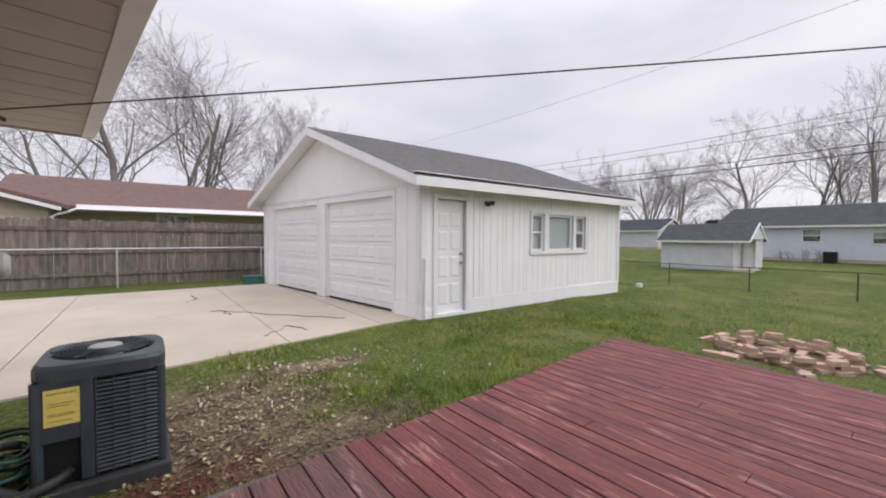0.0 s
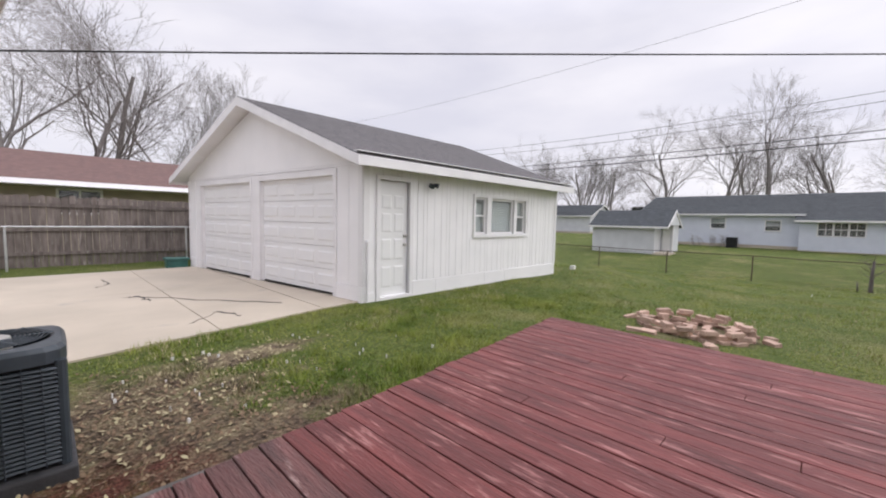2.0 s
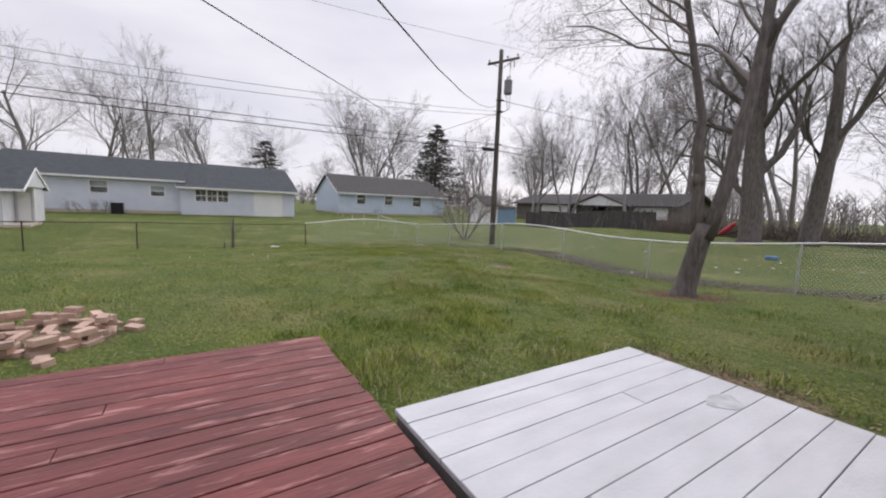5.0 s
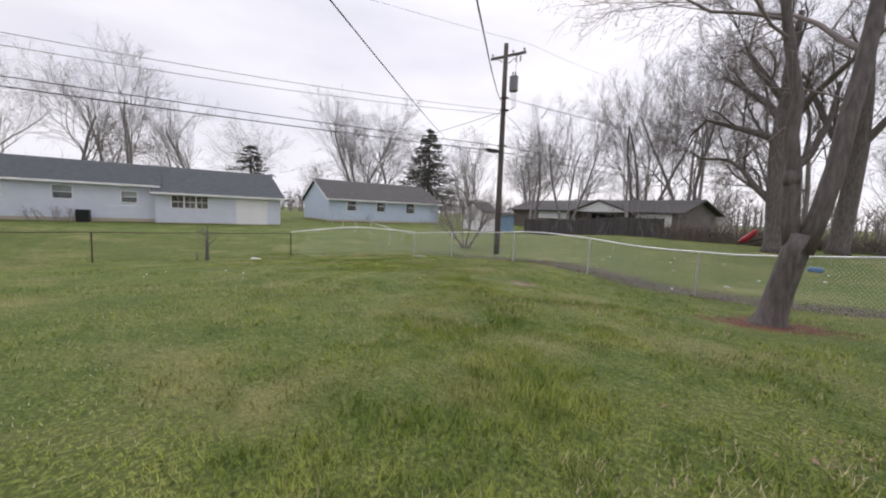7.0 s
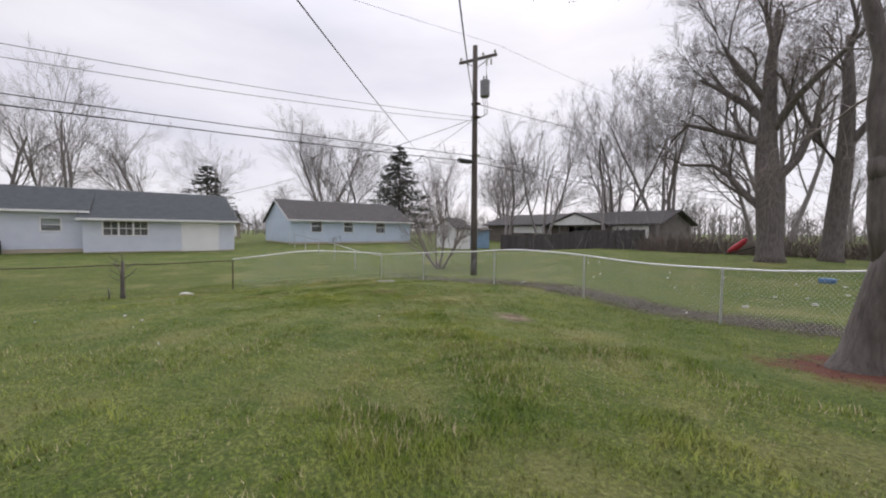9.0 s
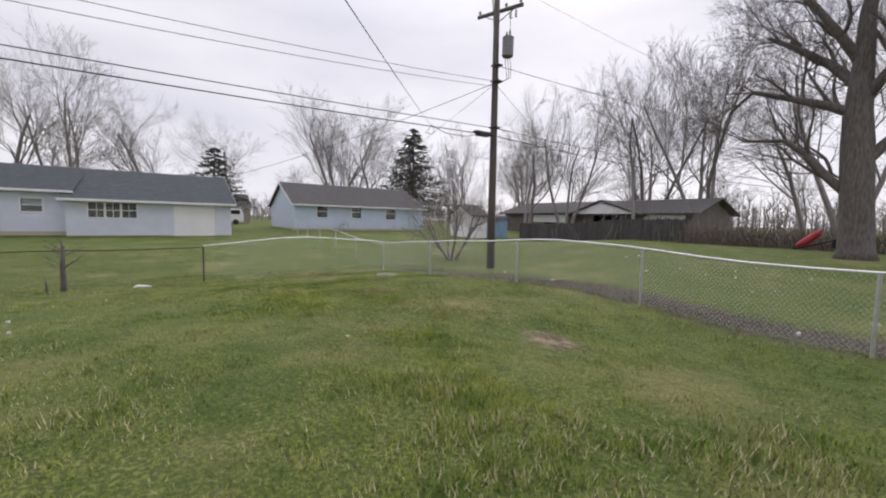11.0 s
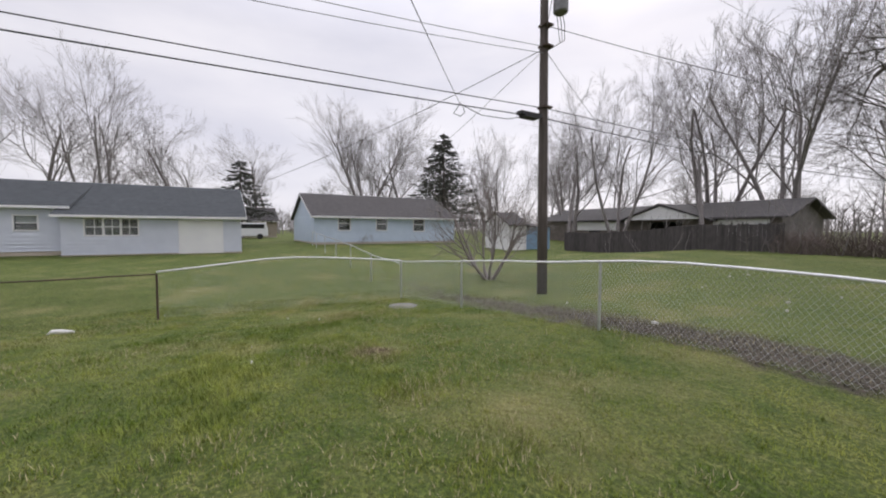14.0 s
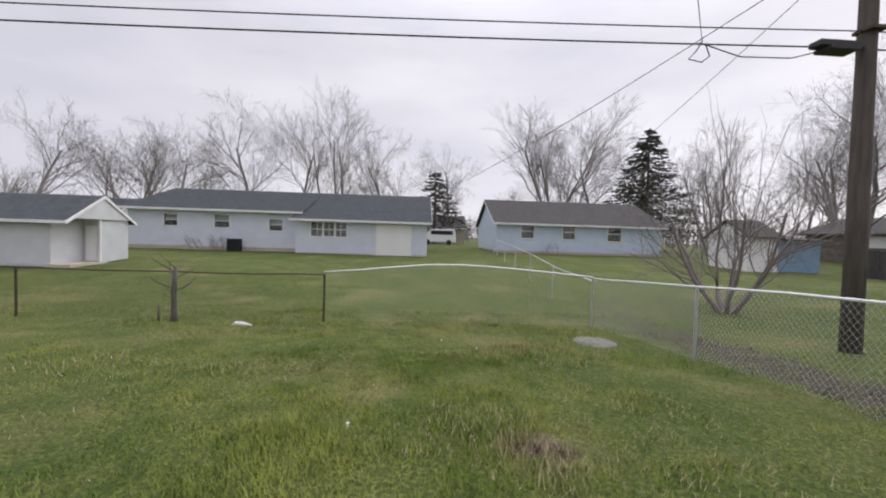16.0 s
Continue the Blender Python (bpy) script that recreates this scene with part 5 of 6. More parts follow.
def build_yard_maple():
    z0 = at(5.79, -10.02)
    t = base("maple_tree", 5.79, -10.02, z0)
    tagged(t, "old forked maple with rough bark and reddish spring buds", "tree")
    rng = random.Random(21)
    s = Shape()
    s.tube([(5.82, -10.02, z0 - .15), (5.82, -10.02, z0 + .03), (5.79, -10.02, z0 + .2), (5.70, -10.02, 0.35), (5.58, -10.0, 0.95), (5.52, -9.98, 1.35)], [.38, .30, .235, .21, .205, .19], 16)
    left = [(5.60, -9.98, 1.05), (5.68, -9.92, 1.65), (5.69, -9.88, 2.35), (5.76, -9.80, 3.05), (5.74, -9.80, 3.7), (5.92, -9.66, 4.7), (6.0, -9.5, 5.4), (6.3, -9.35, 7.0), (6.4, -9.2, 8.6)]
    right = [(5.48, -10.0, 1.0), (5.33, -10.09, 1.7), (5.22, -10.18, 2.5), (5.17, -10.26, 3.3), (5.11, -10.42, 4.1), (5.05, -10.52, 5.2), (4.95, -10.6, 7.0), (4.85, -10.7, 9.0)]
    s.tube(left, [.15, .135, .125, .105, .09, .08, .07, .05, .03], 12)
    s.tube(right, [.17, .15, .14, .135, .125, .105, .08, .05], 12)
    s.tube([(5.69, -9.90, 2.15), (5.70, -9.87, 2.32), (5.72, -9.86, 2.45), (5.78, -9.86, 2.52)], [.128, .142, .12, .05], 10)
    s.tube([(5.06, -10.5, 5.0), (4.7, -10.7, 5.9), (4.25, -10.95, 6.6), (3.8, -11.2, 7.8)], [.09, .08, .07, .04], 9)
    s.put("trunk", BARK, t, smooth=True)
    s = Shape()
    tips = []
    starts = [((5.92, -9.66, 4.7), (.15, .85, .35), 2.6, .045), ((6.0, -9.5, 5.4), (.5, .6, .5), 3.0, .05), ((6.1, -9.45, 5.9), (-.1, .9, .1), 3.0, .045), ((6.3, -9.35, 7.0), (.4, .5, .6), 3.0, .045),
              ((6.05, -9.5, 5.6), (.8, -.2, .5), 2.8, .045), ((6.4, -9.2, 8.4), (0, .4, .8), 2.8, .04), ((5.08, -10.45, 4.4), (.55, -.4, .6), 3.2, .07), ((5.05, -10.5, 5.3), (.3, .5, .7), 3.0, .05),
              ((4.95, -10.6, 6.6), (-.4, -.6, .5), 3.2, .06), ((4.9, -10.65, 7.8), (-.4, .5, .6), 3.0, .05), ((4.85, -10.7, 8.8), (0, -.2, 1), 3.0, .05), ((5.7, -9.8, 3.3), (.6, -.6, -.1), 1.7, .028),
              ((6.2, -9.4, 6.4), (.2, .95, .0), 3.3, .045), ((5.95, -9.6, 5.0), (.8, .45, .2), 3.0, .045), ((5.15, -10.3, 3.6), (.6, .2, .45), 1.7, .025), ((4.25, -10.95, 6.6), (-.6, .3, .5), 2.6, .04)]
    for p, d, ln, r in starts:
        grow(s, p, d, ln, r * .8, 1, rng, (0, 7, 7, 6), 0.02, 0.74, 0.62, 0.003, tips, 0.2)
    tagged(s.put("branches", TWIG, t, smooth=True), kind="stuff")
    s = Shape()
    for p in tips[::2]:
        q = p + Vector((rng.uniform(-.01, .01), rng.uniform(-.01, .01), rng.uniform(-.01, .01)))
        e = rng.uniform(.008, .016)
        b = len(s.v)
        s.v += [tuple(q + Vector(v) * e) for v in ((1, 0, 0), (-.5, .87, 0), (-.5, -.87, 0), (0, 0, 1.6))]
        s.f += [(b, b + 1, b + 3), (b + 1, b + 2, b + 3), (b + 2, b, b + 3)]
    tagged(s.put("buds", BUD, t), kind="stuff")


build_yard_maple()


def limb(s, rng, pts, r0, r1, counts=(0, 7, 6, 4), grown=2.6):
    """A thick crooked limb, and the boughs that grow from its outer half and its end."""
    pts = [Vector(p) for p in pts]
    n = len(pts)
    rad = [r0 + (r1 - r0) * k / (n - 1) for k in range(n)]
    s.tube(pts, rad, 10, cap=False)
    for k in range(1, n):
        way = (pts[k] - pts[k - 1]).normalized()
        for q in range(2 if k < n - 1 else 3):
            d = way + Vector((rng.gauss(0, .5), rng.gauss(0, .6), rng.uniform(.1, .9)))
            grow(s, pts[k - 1].lerp(pts[k], rng.uniform(.5, 1)), d, grown * rng.uniform(.7, 1.2), rad[k] * .5, 1, rng, counts, .22, .66, .64, .0055, None, .2)


def build_big_trees():
    x, y = 10.32, -26.2
    z0 = at(x, y)
    t = base("big_old_tree", x, y, z0)
    tagged(t, "massive dark old tree with spreading limbs in the next yard", "tree")
    rng = random.Random(33)
    s = Shape()
    s.tube([(x, y, z0 - .2), (x, y, z0 + .3), (x + .06, y, 1.5), (x + .15, y, 2.9), (x + .25, y, 4.6), (x + .32, y, 5.8), (x + .3, y, 7.6), (x + .3, y, 9.6), (x + .1, y, 12)], [.72, .55, .50, .50, .49, .42, .32, .24, .12], 16)
    limb(s, rng, [(x + .4, y, 2.7), (x + 1.1, y + .2, 3.5), (x + 1.7, y + .3, 4.4), (x + 2.4, y + .4, 5.0), (x + 3.9, y + .4, 5.2)], .19, .06)
    limb(s, rng, [(x + .4, y, 5.8), (x + 1.1, y + .1, 6.2), (x + 2.2, y + .3, 6.7), (x + 3.6, y + .5, 7.3), (x + 4.4, y + .6, 6.5)], .21, .06)
    limb(s, rng, [(x + .4, y, 6.9), (x + 1.3, y - .3, 8.0), (x + 2.4, y - .5, 9.0), (x + 3.5, y - .6, 9.9)], .22, .07)
    limb(s, rng, [(x + .4, y, 7.8), (x + 1.0, y + .5, 8.9), (x + 1.8, y + .9, 10.3), (x + 2.4, y + 1.1, 11.8)], .2, .06)
    limb(s, rng, [(x, y, 3.9), (x - .8, y - .3, 5.0), (x - 1.3, y - .5, 6.6), (x - 1.5, y - .6, 8.4)], .22, .08)
    limb(s, rng, [(x + .1, y, 6.4), (x - .8, y + .6, 7.6), (x - 2.0, y + 1.2, 8.6), (x - 3.2, y + 1.4, 9.8)], .2, .06)
    limb(s, rng, [(x + .3, y, 9.0), (x + .2, y + .3, 10.5), (x + .5, y + .4, 12.0), (x + .4, y + .6, 13.6)], .18, .05)
    s.put("trunk_and_branches", BARK, t, smooth=True)
    x, y = 8.6, -29.2
    z0 = at(x, y)
    t = base("old_tree", x, y, z0)
    tagged(t, "tall dark leafless tree behind the massive old one", "tree")
    s = Shape()
    s.tube([(x, y, z0 - .2), (x, y, z0 + .3), (x - .15, y, 3.0), (x - .3, y, 5.6), (x - .3, y, 8.2), (x - .2, y, 11)], [.6, .45, .4, .34, .25, .12], 14)
    limb(s, rng, [(x - .2, y, 4.6), (x + .7, y + .2, 6.2), (x + 1.4, y + .3, 8.0), (x + 2.2, y + .4, 9.8)], .2, .06, (0, 6, 5, 4))
    limb(s, rng, [(x - .3, y, 5.6), (x - 1.2, y, 7.0), (x - 1.8, y + .2, 8.8), (x - 2.4, y + .2, 10.6)], .2, .06, (0, 6, 5, 4))
    limb(s, rng, [(x - .3, y, 8.0), (x - .1, y, 9.6), (x - .5, y + .3, 11.2), (x - .2, y + .3, 12.8)], .18, .05, (0, 6, 5, 4))
    s.put("trunk_and_branches", BARK, t, smooth=True)


build_big_trees()


def build_far_woods():
    """The hazy line of leafless woods and hedges that closes the view beyond the houses."""
    rng = random.Random(44)
    s = Shape()

    def stick(p, q, r):
        d = (q - p).normalized()
        a = d.cross(Vector((.3, .9, .2))).normalized() * r
        c = d.cross(a)
        b = len(s.v)
        s.v += [tuple(p + a), tuple(p - a * .5 + c * .87), tuple(p - a * .5 - c * .87), tuple(q)]
        s.f += [(b, b + 1, b + 3), (b + 1, b + 2, b + 3), (b + 2, b, b + 3)]
    for k in range(1500):
        a, d = radians(rng.uniform(-128, 96)), rng.uniform(92, 150)
        x, y = 12 + d * math.cos(a), -6 + d * math.sin(a)
        p = Vector((x, y, at(x, y) - .2))
        h = rng.uniform(4.5, 9.5) * (1 + .25 * math.sin(a * 9))
        top = p + Vector((rng.gauss(0, .4), rng.gauss(0, .4), h))
        stick(p, top, .16)
        for j in range(11):
            f = rng.uniform(.08, .8)
            w = rng.uniform(0, 6.28)
            q = p.lerp(top, f)
            stick(q, q + Vector((1.8 * math.cos(w), 1.8 * math.sin(w), rng.uniform(1.2, 3.0))) * rng.uniform(.7, 1.5), .075)
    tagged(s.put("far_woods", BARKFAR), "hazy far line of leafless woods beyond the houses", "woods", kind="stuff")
    # brown hedge past the end of the dark fence
    s = Shape()
    for k in range(13000):
        x = rng.uniform(-26, 19.5)
        y = -32.8 + rng.gauss(0, .45) - max(0, -x) * .1
        p = Vector((x, y, at(x, y) - .05))
        p.z += rng.uniform(0, .7) * (k % 3 > 0)
        stick(p, p + Vector((rng.gauss(0, .5), rng.gauss(0, .5), rng.uniform(.4, 1.2))), .013)
    tagged(s.put("hedge", HEDGE), "dense brown leafless hedge along the back of the yard", "hedge", kind="stuff")


build_far_woods()


def build_small_trees():
    for x, y, hh, st, seed, nm, lab in ((24.4, -16.9, 4.2, 7, 51, "crab_apple", "many-stemmed leafless ornamental tree with upright shoots"),):
        rng = random.Random(seed)
        s = Shape()
        z0 = at(x, y)
        for k in range(st):
            a = 2 * math.pi * k / st + rng.uniform(-.3, .3)
            grow(s, (x + .12 * math.cos(a), y + .12 * math.sin(a), z0 - .1), (.8 * math.cos(a), .8 * math.sin(a), 1), hh * 0.8, .085, 0, rng, (7, 6, 5), 0.5, 0.7, 0.6, 0.0045, None, 0.25)
        for k in range(26):
            a, q = rng.uniform(0, 6.28), rng.uniform(.2, 1.7)
            p = Vector((x + q * math.cos(a), y + q * math.sin(a), z0 + rng.uniform(1.6, 2.8)))
            grow(s, p, (.1 * math.cos(a), .1 * math.sin(a), 1), rng.uniform(2.0, 4.0), .014, 1, rng, (0, 4), 0.4, 0.4, 0.3, 0.005, None, 0.4)
        tagged(s.put(nm, TWIG, smooth=True), lab, "tree")
    rng = random.Random(61)
    s = Shape()
    x, y = 22.4, -1.68
    z0 = at(x, y)
    s.tube([(x, y, z0 - .1), (x, y, z0 + .15), (x - .02, y, z0 + .8), (x, y - .03, z0 + 1.3)], [.1, .07, .055, .035], 8)
    for k in range(12):
        a = rng.uniform(0, 6.28)
        grow(s, (x, y, z0 + .5 + k * .07), (math.cos(a), math.sin(a), .6), .55, .014, 2, rng, (0, 0, 3), 0.2, .6, .6, .004)
    s.tube([(22.42, -1.32, z0 - .1), (22.40, -1.33, z0 + .18), (22.43, -1.30, z0 + .42)], [.03, .026, .016], 7)
    tagged(s.put("sapling", BARK, smooth=True), "small cut-back sapling at the wire fence", "tree")
    # shrub stems at the foot of the far houses and the brush behind the next yard
    s = Shape()
    for k in range(300):
        x, y = rng.uniform(-24, 30), -32.4 + rng.gauss(0, .6)
        if rng.random() < .3:
            x, y = rng.uniform(-26, -10), rng.uniform(-34, -18)
        h0 = rng.uniform(.7, 2.0)
        if k % 2:
            y -= rng.uniform(1.5, 6)
            h0 = rng.uniform(1.8, 3.8)
        grow(s, (x, y, at(x, y) - .05), (rng.gauss(0, .3), rng.gauss(0, .3), 1), h0, .02, 1, rng, (0, 5), .3, .6, .5, .008)
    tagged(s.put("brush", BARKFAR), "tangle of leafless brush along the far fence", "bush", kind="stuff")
    for x, y, n in ((39.0, 6.9, 9), (39.1, 5.6, 7), (43.2, -17.5, 5)):
        s = Shape()
        for k in range(n):
            grow(s, (x + rng.gauss(0, .15), y + rng.gauss(0, .4), at(x, y) - .05), (rng.gauss(0, .4), rng.gauss(0, .4), 1), .9, .02, 1, rng, (0, 5, 3), .3, .6, .5, .007)
        tagged(s.put("bare_shrub", BARKFAR), "low leafless shrub against a house wall", "bush", "bare shrubs at the houses")


build_small_trees()


def evergreen(name, label, x, y, top, bottom, r, seed, gappy=0.0):
    rng = random.Random(seed)
    e = base(name, x, y, at(x, y))
    tagged(e, label, "tree")
    s = Shape()
    s.tube([(x, y, at(x, y) - .2), (x, y, top * .5), (x, y, top)], [.3, .18, .02], 8)
    s.put("trunk", BARK, e)
    s = Shape()
    z = bottom
    while z < top - .2:
        f = (top - z) / (top - bottom)
        for k in range(int(6 + 14 * f)):
            if rng.random() < gappy:
                continue
            a = rng.uniform(0, 6.28)
            ln = r * (f ** 0.85) * rng.uniform(.65, 1.12) + .15
            for j in range(10):
                t = ((j + rng.random()) / 10) ** 0.7
                p = Vector((x + ln * t * math.cos(a), y + ln * t * math.sin(a), z - .25 * ln * t + .12 * ln * t * t + rng.gauss(0, .06)))
                w, l2 = rng.uniform(.10, .2), rng.uniform(.3, .55)
                b = a + rng.uniform(-.9, .9)
                u, v = Vector((math.cos(b), math.sin(b), rng.uniform(-.25, .15))), Vector((-math.sin(b), math.cos(b), rng.uniform(-.3, .3)))
                o = len(s.v)
                s.v += [tuple(p - v * w), tuple(p + u * l2), tuple(p + v * w), tuple(p + u * l2 * .4 - Vector((0, 0, .14)))]
                s.f += [(o, o + 1, o + 2), (o, o + 3, o + 1), (o + 2, o + 1, o + 3)]
        z += .28
    tagged(s.put("needles", NEEDLE, e), kind="stuff")


evergreen("spruce_tree", "dark green conical spruce behind the blue house", 60.0, -35.4, 15.5, 2.5, 7.0, 71, 0.22)
evergreen("pine_tree", "ragged dark pine beyond the long house", 68.0, -9.2, 10.4, 2.8, 5.4, 72, 0.6)
evergreen("dark_shrub", "rounded dark evergreen behind the shed", 44, 13.8, 3.6, 0.2, 1.6, 73)


# ---- air conditioner and the wall by it ----
def build_ac():
    x0, x1, y0, y1, zb, zt = -0.50, 0.095, 3.0, 3.62, 0.08, 0.775
    ac = base("air_conditioner", (x0 + x1) / 2, (y0 + y1) / 2, 0)
    tagged(ac, "dark slate outdoor air conditioner unit with yellow label", "air conditioner")
    s = Shape()
    s.box(x0 - .02, x1 + .03, y0 - .05, y1 + .03, -0.03, zb)
    s.put("pad", PADMAT, ac, bevel=0.012)
    xs = x0 + 0.25
    s = Shape()
    s.box(x0 + .03, x1 - .03, y0 + .03, y1 - .03, zb + .01, zt - .1)
    s.put("coil", ACDARK, ac)
    s = Shape()
    s.box(x0, xs, y0, y0 + .028, zb + .26, zt - .09)
    s.box(xs - .05, xs + .01, y0 - .006, y0 + .026, zb + .01, zt - .09)
    s.box(x0, x0 + .028, y0 + .029, y1, zb + .01, zt - .09)
    s.put("service_panel", ACPAINT, ac, bevel=0.006)
    s = Shape()
    n = 22
    for i in range(n):
        z = zb + .03 + i * (zt - .14 - zb) / n
        s.hexa([(a, y0 + b, z + c) for c, b2 in ((0, 0), (.012, .01)) for a, b in ((xs + .012, -.004 + b2), (x1 - .012, -.004 + b2), (x1 - .012, .02), (xs + .012, .02))])
        s.hexa([(x1 - b, a, z + c) for c, b2 in ((0, 0), (.012, .01)) for a, b in ((y0 + .012, -.004 + b2), (y1 - .012, -.004 + b2), (y1 - .012, .02), (y0 + .012, .02))])
    for k in range(5):
        q = xs + .02 + k * (x1 - xs - .04) / 4
        s.box(q - .002, q + .002, y0 - .006, y0 + .02, zb + .01, zt - .1)
        q = y0 + .02 + k * (y1 - y0 - .04) / 4
        s.box(x1 - .02, x1 + .006, q - .002, q + .002, zb + .01, zt - .1)
    s.put("louvre_guard", ACPAINT, ac)
    s = Shape()
    for a, b in ((x0, y0), (x1, y0), (x1, y1), (x0, y1)):
        s.tube([(a + (.02 if a == x0 else -.02), b + (.02 if b == y0 else -.02), z) for z in (zb + .005, zt - .09)], .027, 10)
    s.put("corner_post", ACPAINT, ac, smooth=False)
    # top cap with an opening, fan grille and motor
    cx, cy, r = (x0 + x1) / 2, (y0 + y1) / 2, 0.245
    s = Shape()
    n = 40
    ring = []
    for k in range(n):
        a = 2 * math.pi * k / n
        c, d = math.cos(a), math.sin(a)
        m = (abs(c) ** 6 + abs(d) ** 6) ** (-1 / 6)
        hx, hy = (x1 - x0) / 2 + .012, (y1 - y0) / 2 + .012
        ring.append([(cx + hx * m * c, cy + hy * m * d, zt - .10), (cx + hx * m * c, cy + hy * m * d, zt - .03), (cx + (hx - .02) * m * c, cy + (hy - .02) * m * d, zt - .008), (cx + (r + .02) * c, cy + (r + .02) * d, zt), (cx + r * c, cy + r * d, zt - .01), (cx + r * c, cy + r * d, zt - .16)])
    s.v = [p for q in ring for p in q]
    s.f = [(k * 6 + j, ((k + 1) % n) * 6 + j, ((k + 1) % n) * 6 + j + 1, k * 6 + j + 1) for k in range(n) for j in range(5)]
    s.put("top_cap", ACPAINT, ac, smooth=False, bevel=0.004)
    s = Shape()
    for i in range(9):
        q = .085 + i * .019
        s.tube([(cx + q * math.cos(a), cy + q * math.sin(a), zt + .012 - .00008 * i * i) for a in np.linspace(0, 2 * math.pi, 33)], .0028, 4, cap=False)
    for k in range(6):
        a = k * math.pi / 3
        s.tube([(cx + q * math.cos(a), cy + q * math.sin(a), zt + .008) for q in (.05, r + .012)], .005, 4)
    s.put("fan_grille", ACPAINT, ac)
    s = Shape()
    s.tube([(cx, cy, z) for z in (zt - .1, zt + .002, zt + .014, zt + .02)], [.09, .09, .085, .07], 24)
    s.put("fan_hub", METER, ac)
    s = Shape()
    s.tube([(cx, cy, zt - .15), (cx, cy, zt - .14)], r - .004, 24)
    s.put("fan_shadow_plate", ACDARK, ac)
    s = Shape()
    s.box(x0 + .052, x0 + .200, y0 - .0035, y0 - .001, zb + .355, zb + .56)
    s.put("yellow_label", YELLOW, ac)
    s = Shape()
    for z, w in ((.515, .11), (.50, .09), (.455, .11), (.445, .11), (.415, .1)):
        s.box(x0 + .068, x0 + .068 + w, y0 - .0055, y0 - .004, zb + z - .035, zb + z - .0325)
    s.put("label_lines", INK, ac)
    cu = bpy.data.curves.new("label_text", "FONT")
    cu.body, cu.size, cu.align_x = "ENERGYGUIDE", 0.0185, "CENTER"
    tx = new("label_text", cu)
    cu.materials.append(INK)
    tx.parent = ac
    tx.matrix_parent_inverse = Matrix.Translation(ac.location).inverted()
    tx.matrix_basis = pose(x0 + .126, y0 - .0045, zb + .53, 90, 0, 0)


build_ac()


